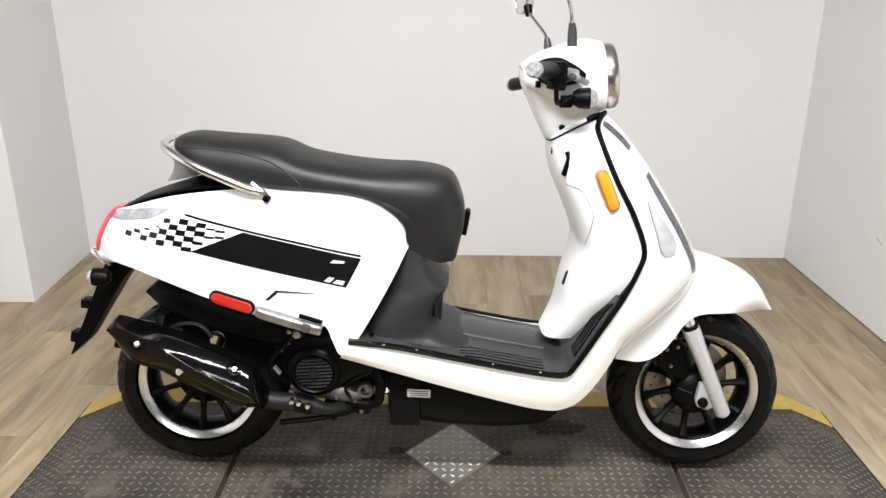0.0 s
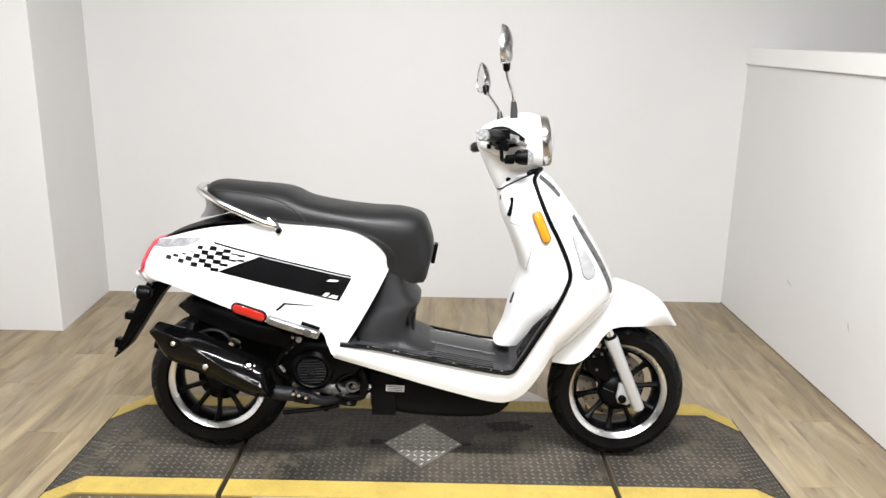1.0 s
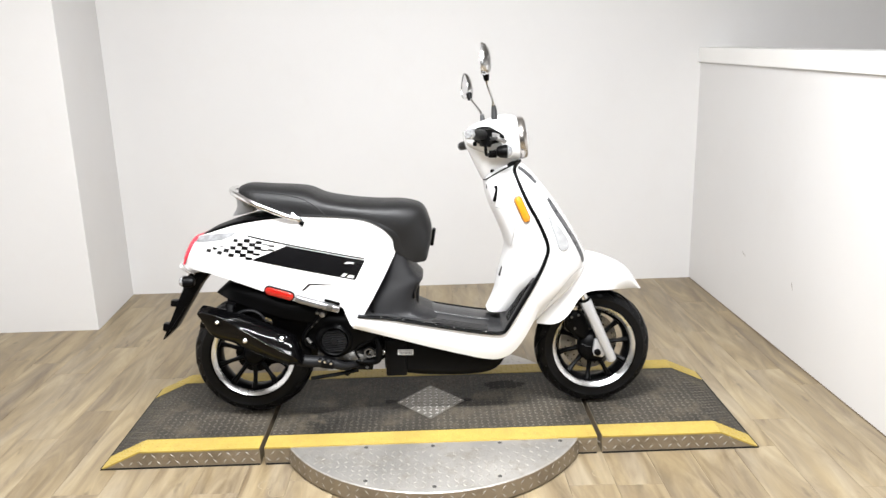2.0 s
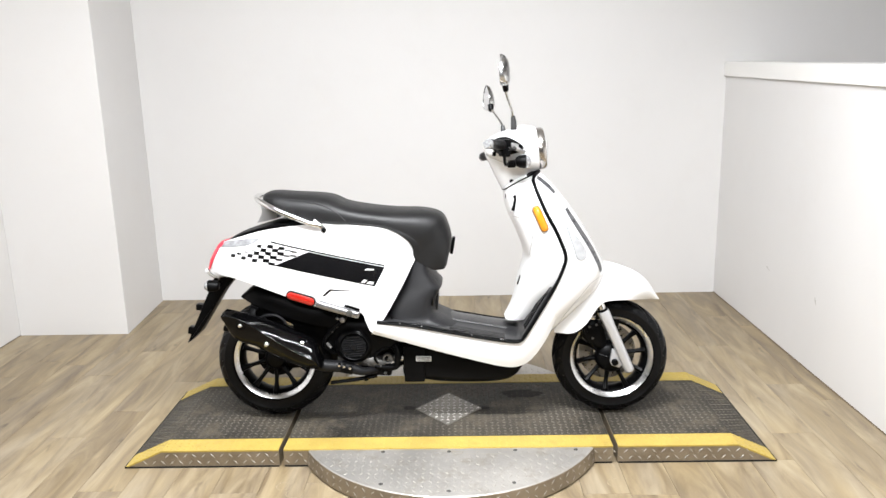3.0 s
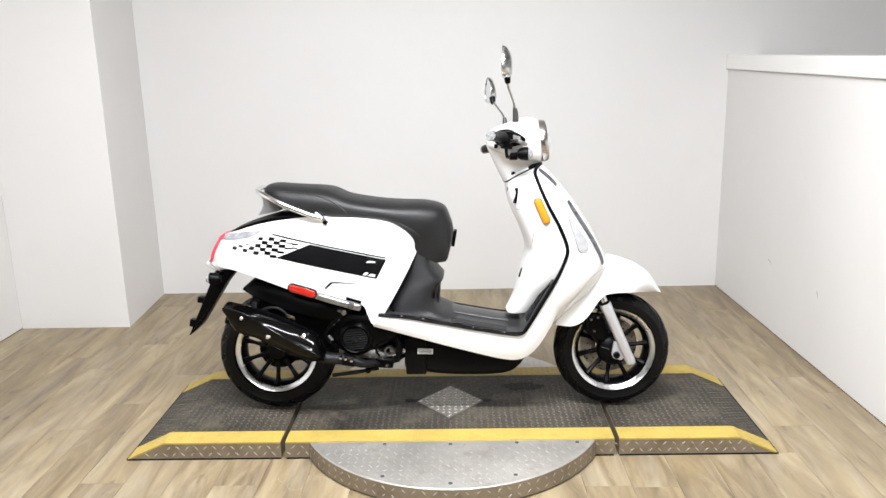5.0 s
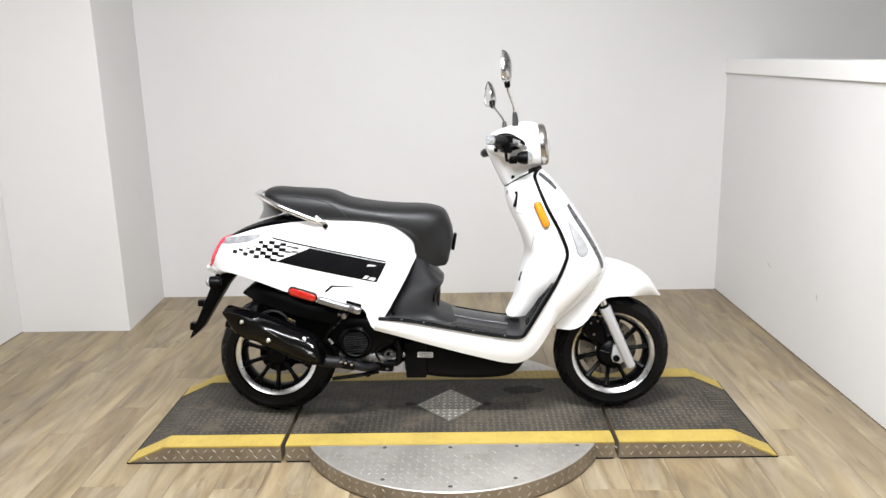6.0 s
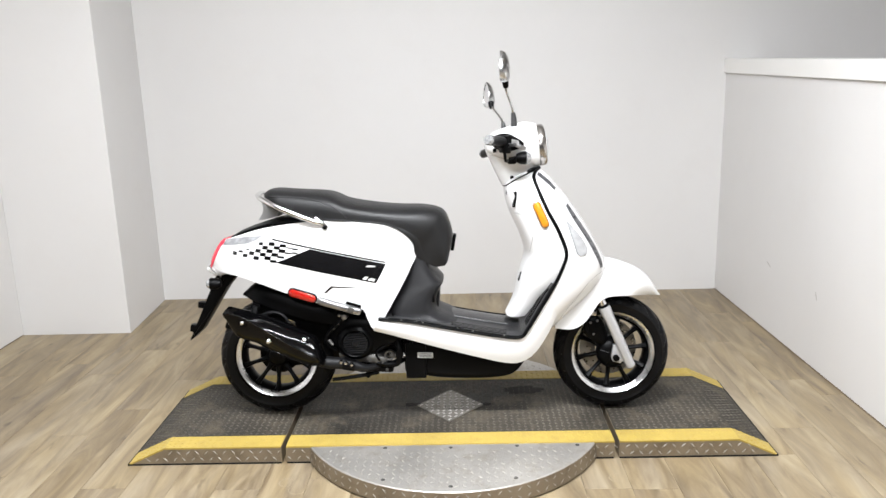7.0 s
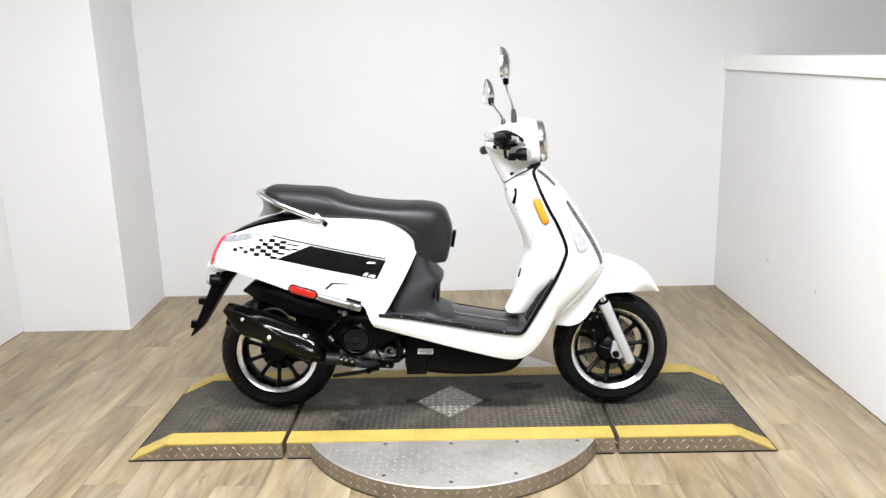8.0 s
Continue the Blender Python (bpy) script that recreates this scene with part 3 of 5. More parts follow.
def wheel(name, axle, half, radius, spokes, turn, sunk=0.0):
    w = new(name)
    w.location = (axle[0], 0, axle[1])
    w.parent = scooter
    w["label"] = "black spoked alloy wheel with a polished rim ring"
    part("tyre", tyre_bm(half, radius), RUBBER, w, "black grooved rubber tyre", sharp=28)
    e = half - 0.008 - sunk
    part("rim", lathe([(0.158, -e), (0.150, -e - 0.001), (0.134, -e + 0.009), (0.126, -e + 0.020), (0.122, 0.0), (0.126, e - 0.020), (0.134, e - 0.009), (0.150, e + 0.001), (0.158, e)], 96, closed=True), BLACK, w, "black alloy rim")
    for s in (-1, 1):
        part("rim_ring", lathe([(0.1550, s * (e + 0.0045)), (0.1530, s * (e + 0.0065)), (0.1372, s * (e - 0.0015)), (0.1352, s * (e - 0.0050)), (0.150, s * (e - 0.003))], 96, closed=True), ALLOY, w, "polished silver rim ring")
    for k in range(spokes):
        a = 2 * math.pi * k / spokes + turn
        m = Matrix.Rotation(-a, 4, "Y")
        b = tube([(0.03, -0.012, 0), (0.07, -0.018, 0), (0.10, -0.022, 0), (0.131, -0.03, 0)], [0.014, 0.0088, 0.0082, 0.013], 8, 8, flat=1.3)
        b.transform(m)
        part("spoke", b, BLACK, w)
    part("hub", lathe([(0.0, -0.05), (0.026, -0.05), (0.036, -0.042), (0.042, -0.03), (0.046, 0.0), (0.034, 0.04), (0.0, 0.045)], 40), BLACK, w, "black hub")
    return w


front_wheel = wheel("front_wheel", FRONT_AXLE, 0.056, FRONT_TYRE, 10, radians(9))
disc_bm = lathe([(0.108, 0.046), (0.108, 0.050), (0.050, 0.050), (0.050, 0.046)], 64, closed=True)
part("brake_disc", disc_bm, DARKMETAL, front_wheel, "perforated steel brake disc")
for k in range(24):
    a = 2 * math.pi * k / 24
    part("disc_hole", lathe([(0.0, 0.0445), (0.0032, 0.0445), (0.0032, 0.0453)], 8, centre=((0.080 + 0.012 * (k % 3)) * math.cos(a), 0, (0.080 + 0.012 * (k % 3)) * math.sin(a))), SHADE_BLACK, front_wheel)
part("speed_sensor", lathe([(0.0, -0.070), (0.030, -0.070), (0.046, -0.062), (0.058, -0.048), (0.060, -0.024), (0.0, -0.020)], 40), BLACK, front_wheel, "black sensor housing at the hub")
for k in range(5):
    a = radians(72 * k + 20)
    part("housing_rib", tube([(0.018 * math.cos(a), -0.0715, 0.018 * math.sin(a)), (0.050 * math.cos(a), -0.060, 0.050 * math.sin(a))], 0.0035, 6), BLACK, front_wheel)
rear_wheel = wheel("rear_wheel", REAR_AXLE, 0.061, REAR_TYRE, 10, radians(16), 0.008)
part("brake_drum", lathe([(0.0, 0.05), (0.07, 0.05), (0.075, 0.03), (0.075, 0.0)], 40), BLACK, rear_wheel, "black brake drum")

# front fork
for s in (-1, 1):
    leg = part("fork_leg", tube([(0.5655, s * 0.09, 0.414), (0.570, s * 0.09, 0.404), (0.59, s * 0.09, 0.362), (0.66, s * 0.09, 0.206), (0.671, s * 0.09, 0.182), (0.674, s * 0.09, 0.176)], [0.0205, 0.0215, 0.019, 0.0185, 0.0175, 0.011], 20), SILVER, scooter, "silver painted fork leg")
    part("fork_tube", tube([(0.515, s * 0.088, 0.53), (0.568, s * 0.09, 0.410)], 0.0140, 16), CHROME, leg, "chrome fork tube")
    part("dust_seal", lathe([(0.0, -0.006), (0.0185, -0.006), (0.0185, 0.004), (0.0, 0.006)], 20, "z"), BLACK, leg).matrix_basis = pose(0.5640, s * 0.09, 0.4185, 0, -24)
    part("axle_bracket", prism([(0.606, 0.262), (0.618, 0.262), (0.650, 0.205), (0.634, 0.190), (0.606, 0.198), (0.600, 0.214)], s * 0.082 - 0.008, s * 0.082 + 0.008, 0.002), SILVER, leg, "silver axle bracket")
    part("axle_nut", lathe([(0.0, -0.009), (0.010, -0.009), (0.0125, -0.006), (0.0125, 0.009)], 6 * 2, centre=(0.616, s * 0.094, 0.2135)), BLACK, leg)
part("caliper", block((0.075, 0.03, 0.055), 0.01, pose(0.53, 0.06, 0.30, 0, 35)), BLACK, scooter, "black brake caliper")
part("sensor_mount", hull([(0.500, 0.300, 0.335, 0.012), (0.515, 0.285, 0.362, 0.020), (0.545, 0.262, 0.372, 0.022), (0.572, 0.250, 0.345, 0.018), (0.590, 0.250, 0.300, 0.010)], "x", 0.6, 16, 16, -0.045), BLACK, scooter, "black sensor mount")
for x, z in ((0.523, 0.345), (0.548, 0.352), (0.536, 0.300)):
    part("mount_screw", lathe([(0.0, -0.072), (0.0035, -0.0715), (0.0048, -0.068), (0.0048, -0.060)], 10, centre=(x, 0, z)), DARKMETAL, scooter)
part("caliper_bracket", block((0.034, 0.012, 0.017), 0.003, pose(0.527, -0.062, 0.382, 0, 12)), ALLOY, scooter, "small bright bracket")
part("brake_hose", tube([(0.50, -0.05, 0.47), (0.497, -0.066, 0.42), (0.503, -0.066, 0.36), (0.52, -0.06, 0.30), (0.552, -0.055, 0.25)], 0.0052, 8, 24), BLACK, scooter, "black brake hose")
part("yoke", block((0.06, 0.2, 0.025), 0.008, pose(0.512, 0, 0.525, 0, -24)), BLACK, scooter, "black fork yoke")

# front fender
part("front_fender", arch([(0.388, 0.342), (0.450, 0.340), (0.497, 0.370), (0.546, 0.438), (0.587, 0.453), (0.667, 0.452), (0.756, 0.436)],
                          [(0.395, 0.43), (0.455, 0.505), (0.508, 0.552), (0.562, 0.580), (0.638, 0.566), (0.722, 0.522), (0.786, 0.434)],
                          [0.115, 0.122, 0.124, 0.115, 0.100, 0.085, 0.022], 0.55, 0.75, 44, 26), PAINT, scooter, "gloss white front fender")
part("inner_fender", arch([(0.40, 0.35), (0.45, 0.345), (0.497, 0.375), (0.546, 0.440), (0.60, 0.455)], [(0.42, 0.42), (0.47, 0.48), (0.52, 0.51), (0.57, 0.52), (0.62, 0.50)], [0.10, 0.108, 0.11, 0.10, 0.085], 0.5, 0.7, 20, 16), BLACK, scooter, "black inner fender")

# front apron and leg shield
fender_mesh = bmesh.new()
fender_mesh.from_mesh(scooter.children[[c.name for c in scooter.children].index("front_fender")].data)
fender_tree = tree_of(fender_mesh)
fender_mesh.free()
apron_low = [(0.330, 0.917), (0.309, 0.888), (0.344, 0.798), (0.384, 0.722), (0.411, 0.655), (0.406, 0.600), (0.374, 0.526), (0.332, 0.445), (0.30, 0.37)]
apron_bm = arch(apron_low, [(0.347, 0.908), (0.376, 0.880), (0.440, 0.802), (0.497, 0.718), (0.545, 0.635), (0.574, 0.567), (0.545, 0.490), (0.455, 0.400), (0.37, 0.32)],
                [0.05, 0.12, 0.168, 0.184, 0.190, 0.190, 0.190, 0.185, 0.17], 0.72, 0.9, 54, 36)
apron_tree = tree_of(apron_bm)
apron = part("front_apron", apron_bm, PAINT, scooter, "gloss white front apron")
part("leg_shield", arch([(0.322, 0.918), (0.305, 0.885), (0.340, 0.798), (0.380, 0.722), (0.408, 0.655), (0.403, 0.600), (0.371, 0.526), (0.332, 0.450), (0.292, 0.385)],
                        [(0.250, 0.905), (0.213, 0.862), (0.222, 0.790), (0.256, 0.710), (0.281, 0.645), (0.286, 0.605), (0.264, 0.520), (0.246, 0.440), (0.216, 0.375)],
                        [0.06, 0.125, 0.168, 0.182, 0.188, 0.188, 0.165, 0.125, 0.09], 0.5, 0.85, 50, 36), PAINT_IN, scooter, "white inner leg shield")
seam = []
for x, z in spline([(0.572, 0.560), (0.512, 0.540), (0.458, 0.475), (0.412, 0.410), (0.390, 0.355)], 24):
    a, b = on_side(apron_tree, x, z, 0.0)[0], on_side(fender_tree, x, z, 0.0)[0]
    seam.append(min((a, b), key=lambda v: v.y) + Vector((0, 0.0008, 0)))
part("fender_gap", tube(seam, 0.0011, 6), RIMGREY, scooter, "dark gap between fender and apron")
trim_pts = [(-0.240, -0.186, 0.413), (-0.133, -0.190, 0.403), (0.0, -0.190, 0.377), (0.126, -0.190, 0.352), (0.225, -0.190, 0.336), (0.262, -0.190, 0.339), (0.285, -0.190, 0.368), (0.330, -0.190, 0.447), (0.374, -0.191, 0.526), (0.405, -0.192, 0.600), (0.412, -0.192, 0.648), (0.384, -0.187, 0.722), (0.344, -0.171, 0.798), (0.309, -0.127, 0.884), (0.312, -0.095, 0.908), (0.332, -0.045, 0.920)]
for s in (1, -1):
    part("edge_trim", tube([(x, s * y, z) for x, y, z in trim_pts], [0.0055] * 5 + [0.0062] * 11, 8, 90), BLACK, scooter, "black rubber edge trim")


def reflector(name, tree, x, z, length, wide, tilt, face, rim, label, parent):
    """A long round-ended reflector with its rim, laid on a skin."""
    place, normal = on_side(tree, x, z, 0.003)
    across = Vector((math.cos(radians(tilt)), 0, math.sin(radians(tilt))))
    across = (across - normal * across.dot(normal)).normalized()
    other = normal.cross(across)
    m = Matrix((across, other, normal)).transposed().to_4x4()
    m.translation = place
    holder = None
    for n, grow, z0, z1, material, text in (("rim", 0.0045, -0.012, 0.003, rim, ""), ("lens", 0.0, -0.002, 0.0055, face, label)):
        bm = bmesh.new()
        low, mid, top = [], [], []
        for k in range(28):
            a = 2 * math.pi * k / 28
            cx = (length / 2 - wide / 2) * (1 if math.cos(a) > 0 else -1)
            r = wide / 2 + grow
            px, py = cx + r * math.cos(a), r * math.sin(a)
            qx, qy = cx + (r - 0.0025) * math.cos(a), (r - 0.0025) * math.sin(a)
            low.append(bm.verts.new((px, py, z0)))
            mid.append(bm.verts.new((px, py, z1 - 0.002)))
            top.append(bm.verts.new((qx, qy, z1)))
        for k in range(28):
            j = (k + 1) % 28
            bm.faces.new((low[k], low[j], mid[j], mid[k]))
            bm.faces.new((mid[k], mid[j], top[j], top[k]))
        bm.faces.new(top)
        ob = part(n if holder else name, bm, material, holder or parent, text or label)
        if holder is None:
            ob.matrix_basis = m
            holder = ob
    return holder



# body behind: side skins
def side_rows(low, top, widths_low, widths_top, bulge, bow=0.0):
    rows = [[(x, -w, z) for (x, z), w in zip(low, widths_low)]]
    n = len(low)
    for v in (0.33, 0.67):
        row = []
        for k in range(n):
            x = low[k][0] * (1 - v) + top[k][0] * v + bow * (k / (n - 1)) ** 4
            z = low[k][1] * (1 - v) + top[k][1] * v
            w = widths_low[k] * (1 - v) + widths_top[k] * v + bulge
            row.append((x, -w, z))
        rows.append(row)
    rows.append([(x, -w, z) for (x, z), w in zip(top, widths_top)])
    return rows


rear_low = [(-0.850, 0.588), (-0.812, 0.574), (-0.734, 0.566), (-0.649, 0.542), (-0.559, 0.509), (-0.470, 0.477), (-0.393, 0.455), (-0.303, 0.449), (-0.281, 0.409), (-0.268, 0.378), (-0.250, 0.369)]
rear_top = [(-0.795, 0.688), (-0.745, 0.704), (-0.651, 0.734), (-0.568, 0.750), (-0.485, 0.760), (-0.378, 0.767), (-0.304, 0.765), (-0.230, 0.757), (-0.174, 0.742), (-0.122, 0.703), (-0.101, 0.632)]
rear_rows = side_rows(rear_low, rear_top, [0.05, 0.085, 0.13, 0.155, 0.165, 0.17, 0.17, 0.17, 0.17, 0.172, 0.175], [0.05, 0.08, 0.115, 0.13, 0.138, 0.143, 0.145, 0.145, 0.144, 0.138, 0.126], 0.016, 0.004)
rear_bm = sheet(rear_rows, 60, 18, 0.003)
rear_tree = tree_of(rear_bm)
rear_body = part("side_panel", rear_bm, PAINT, scooter, "gloss white rear side panel with black stripes")
part("side_panel", sheet([[(x, -y, z) for x, y, z in row] for row in rear_rows], 60, 18, 0.003), PAINT, scooter, "gloss white rear side panel")
part("body_core", hull([(-0.80, 0.60, 0.68, 0.03), (-0.74, 0.58, 0.71, 0.07), (-0.62, 0.55, 0.74, 0.11), (-0.45, 0.49, 0.752, 0.12), (-0.32, 0.46, 0.75, 0.125), (-0.22, 0.42, 0.72, 0.12), (-0.14, 0.46, 0.66, 0.10)], "x", 0.45), BLACK, scooter, "black inner body")
lower_low = [(-0.262, 0.369), (-0.136, 0.331), (-0.003, 0.290), (0.131, 0.251), (0.194, 0.234), (0.246, 0.229), (0.290, 0.247), (0.328, 0.289), (0.366, 0.357), (0.386, 0.41)]
lower_top = [(-0.245, 0.408), (-0.133, 0.399), (0.0, 0.372), (0.126, 0.348), (0.20, 0.335), (0.258, 0.336), (0.284, 0.366), (0.318, 0.425), (0.355, 0.49), (0.385, 0.55)]
lower_rows = side_rows(lower_low, lower_top, [0.178, 0.177, 0.175, 0.171, 0.167, 0.165, 0.165, 0.165, 0.166, 0.168], [0.186] * 10, 0.006)
for s in (1, -1):
    part("lower_panel", sheet([[(x, s * y, z) for x, y, z in row] for row in lower_rows], 60, 12, 0.003), PAINT, scooter, "gloss white lower side panel")

# tail
part("tail_cap", arch([(-0.785, 0.686), (-0.735, 0.711), (-0.645, 0.743), (-0.568, 0.758), (-0.47, 0.765)], [(-0.775, 0.696), (-0.725, 0.722), (-0.635, 0.752), (-0.560, 0.770), (-0.46, 0.775)], [0.045, 0.078, 0.113, 0.128, 0.135], 0.5, 0.6, 20, 16), BLACK, scooter, "black tail cap")
part("tail_lamp", arch([(-0.778, 0.690), (-0.798, 0.676), (-0.829, 0.628), (-0.850, 0.588)], [(-0.776, 0.697), (-0.814, 0.683), (-0.850, 0.627), (-0.864, 0.582)], [0.048, 0.06, 0.066, 0.058], 0.55, 0.7, 20, 18, 0.004), TAILRED, scooter, "red tail lamp lens")
part("tail_lower", hull([(-0.875, 0.565, 0.585, 0.04), (-0.845, 0.545, 0.60, 0.055), (-0.80, 0.555, 0.60, 0.075), (-0.75, 0.565, 0.60, 0.085)], "x", 0.6, 12, 20), PAINT, scooter, "white lower tail cover")
lens_out = [((-0.800, 0.670), (-0.762, 0.674), (-0.752, 0.697), (-0.785, 0.690)), ((-0.762, 0.674), (-0.69, 0.687), (-0.69, 0.708), (-0.752, 0.697)), ((-0.69, 0.687), (-0.66, 0.699), (-0.635, 0.714), (-0.69, 0.708))]
part("indicator_lens", joined(*[film(rear_tree, c, 8, 3, 0.002) for c in lens_out]), LENS, rear_body, "smoked clear rear indicator lens")

# side stripes
part("thin_stripe", film(rear_tree, ((-0.600, 0.7005), (-0.208, 0.6150), (-0.208, 0.6197), (-0.602, 0.7060)), 40, 1), DECAL, rear_body, "thin black pinstripe")
part("broad_stripe", joined(film(rear_tree, ((-0.590, 0.6230), (-0.468, 0.5950), (-0.468, 0.6695), (-0.545, 0.6400)), 16, 8), film(rear_tree, ((-0.468, 0.5950), (-0.243, 0.5445), (-0.207, 0.6115), (-0.468, 0.6695)), 30, 10)), DECAL, rear_body, "broad gloss black side stripe")
# the checks: middle, half width and half height of each
CHECKS = [(-0.6422, 0.6876, 0.0068, 0.0043), (-0.6024, 0.6874, 0.009, 0.005), (-0.5621, 0.6817, 0.0095, 0.0043), (-0.6273, 0.6746, 0.0087, 0.0052), (-0.5847, 0.6744, 0.0095, 0.005), (-0.54, 0.6742, 0.0102, 0.0018), (-0.6528, 0.6637, 0.0084, 0.0052), (-0.6108, 0.6633, 0.0095, 0.0052), (-0.5661, 0.6635, 0.0101, 0.005), (-0.5191, 0.6698, 0.0106, 0.0026), (-0.7199, 0.6581, 0.0075, 0.0031), (-0.7441, 0.6495, 0.0075, 0.0048), (-0.6921, 0.6655, 0.0075, 0.0019), (-0.677, 0.6542, 0.0082, 0.0054), (-0.6354, 0.6513, 0.009, 0.0052), (-0.5921, 0.6507, 0.0101, 0.005), (-0.5452, 0.6561, 0.0106, 0.0026), (-0.5218, 0.6564, 0.0109, 0.0026), (-0.7021, 0.6454, 0.0075, 0.005), (-0.6608, 0.6388, 0.0084, 0.0053), (-0.6186, 0.6392, 0.0095, 0.0053), (-0.5716, 0.6427, 0.0103, 0.0031), (-0.5993, 0.6282, 0.0101, 0.0041), (-0.6658, 0.6731, 0.0054, 0.0014)]
for x, z, a, b in CHECKS:
    grow = 1.17 if b > 0.003 else 1.0
    a, b = grow * a, grow * b
    k, d = 0.34 * b, 0.08 * a
    part("check", film(rear_tree, ((x - a + k, z + b + d), (x + a + k, z + b - d), (x + a - k, z - b - d), (x - a - k, z - b + d)), 2, 2), DECAL, rear_body)
for k in (((-0.292, 0.5600), (-0.278, 0.5570), (-0.268, 0.5680), (-0.280, 0.5705)), ((-0.274, 0.5560), (-0.250, 0.5505), (-0.244, 0.5600), (-0.262, 0.5640)), ((-0.278, 0.6030), (-0.246, 0.6015), (-0.243, 0.6065), (-0.268, 0.6095))):
    part("badge", film(rear_tree, k, 3, 2, 0.002), LABEL, rear_body, "pale badge shape")
part("crease", joined(film(rear_tree, ((-0.428, 0.5120), (-0.420, 0.5110), (-0.398, 0.5300), (-0.402, 0.5365)), 5, 1), film(rear_tree, ((-0.402, 0.5365), (-0.398, 0.5310), (-0.309, 0.5285), (-0.312, 0.5295)), 10, 1)), DECAL, rear_body, "black air-scoop crease")

reflector("side_reflector", rear_tree, -0.505, 0.503, 0.098, 0.028, -17, RED, BLACK, "red side reflector", rear_body)


def round_ended(length, wide, z0, z1, lip=0.0025):
    """A round-ended bar along x with a softened top."""
    bm = bmesh.new()
    low, mid, top = [], [], []
    for k in range(28):
        a = 2 * math.pi * k / 28
        cx = (length / 2 - wide / 2) * (1 if math.cos(a) > 0 else -1)
        r = wide / 2
        low.append(bm.verts.new((cx + r * math.cos(a), r * math.sin(a), z0)))
        mid.append(bm.verts.new((cx + r * math.cos(a), r * math.sin(a), z1 - lip * 0.8)))
        top.append(bm.verts.new((cx + (r - lip) * math.cos(a), (r - lip) * math.sin(a), z1)))
    for k in range(28):
        j = (k + 1) % 28
        bm.faces.new((low[k], low[j], mid[j], mid[k]))
        bm.faces.new((mid[k], mid[j], top[j], top[k]))
    bm.faces.new(top)
    bm.faces.new(low[::-1])
    return bm


for s in (-1, 1):
    marker = part("side_marker", round_ended(0.098, 0.0285, -0.014, 0.003), AMBERRIM, scooter, "amber side marker on the leg shield")
    turn = Matrix((Vector((0.40, 0, -0.917)), Vector((0.917, 0, 0.40)) * -s, Vector((0, s, 0)))).transposed().to_4x4()
    marker.matrix_basis = Matrix.Translation((0.326, s * 0.186, 0.775)) @ Matrix.Rotation(radians(-s * 8), 4, "Z") @ turn
    part("lens", round_ended(0.092, 0.0225, -0.002, 0.006), AMBER, marker, "amber lens")

# seat
seat_bm = arch([(-0.634, 0.826), (-0.612, 0.812), (-0.57, 0.793), (-0.502, 0.778), (-0.40, 0.770), (-0.304, 0.765), (-0.23, 0.757), (-0.175, 0.742), (-0.13, 0.712), (-0.106, 0.677), (-0.099, 0.632), (-0.046, 0.588), (-0.004, 0.584)],
               [(-0.642, 0.838), (-0.632, 0.859), (-0.60, 0.868), (-0.535, 0.863), (-0.412, 0.853), (-0.345, 0.826), (-0.25, 0.808), (-0.16, 0.799), (-0.074, 0.795), (-0.012, 0.777), (0.013, 0.735), (0.024, 0.675), (0.008, 0.600)],
               [0.055, 0.095, 0.122, 0.134, 0.145, 0.150, 0.150, 0.150, 0.146, 0.14, 0.132, 0.122, 0.105], 0.5, 0.62, 72, 34, 0.006)
seat_tree = tree_of(seat_bm)
seat = part("seat", seat_bm, SEAT, scooter, "black vinyl two-person seat", sharp=60)
for s in (1, -1):
    line = [on_side(seat_tree, x, z, 0.0005)[0] for x, z in spline([(-0.612, 0.846), (-0.545, 0.846), (-0.47, 0.838), (-0.405, 0.822), (-0.362, 0.797), (-0.336, 0.769)], 30)]
    part("seat_piping", tube([(x, s * y, z) for x, y, z in line], 0.0022, 6), SEAT_TOP, seat, "stitched seam")
part("seat_base", arch([(-0.50, 0.772), (-0.40, 0.764), (-0.304, 0.759), (-0.23, 0.751), (-0.178, 0.736), (-0.135, 0.706), (-0.111, 0.673), (-0.103, 0.630), (-0.05, 0.590)], [(-0.50, 0.79), (-0.40, 0.78), (-0.304, 0.775), (-0.23, 0.765), (-0.16, 0.75), (-0.10, 0.72), (-0.07, 0.69), (-0.06, 0.65), (-0.02, 0.60)], [0.135, 0.147, 0.151, 0.151, 0.151, 0.147, 0.141, 0.134, 0.12], 0.4, 0.5, 40, 14), SEAT, seat, "black seat base edge")
part("seat_latch", block((0.012, 0.05, 0.062), 0.004, pose(0.027, 0, 0.652, 0, 10)), BLACK, seat, "black latch tab")

# grab rail
for s in (-1, 1):
    part("grab_rail", tube([(-0.418, s * 0.146, 0.755), (-0.430, s * 0.152, 0.760), (-0.462, s * 0.155, 0.770), (-0.567, s * 0.143, 0.812), (-0.628, s * 0.115, 0.838), (-0.656, s * 0.07, 0.846), (-0.664, s * 0.0, 0.848)], [0.007, 0.009, 0.0095, 0.0095, 0.0095, 0.0095, 0.0095], 12, 40), CHROME, scooter, "chrome grab rail")
    part("rail_foot", tube([(-0.445, s * 0.148, 0.778), (-0.425, s * 0.152, 0.758), (-0.405, s * 0.148, 0.742)], [0.006, 0.009, 0.005], 10, 8), CHROME, scooter, "chrome rail mounting")
    part("rail_rubber", block((0.016, 0.010, 0.015), 0.004, pose(-0.413, s * 0.156, 0.744, 0, 30)), BLACK, scooter, "black rubber stop under the rail")
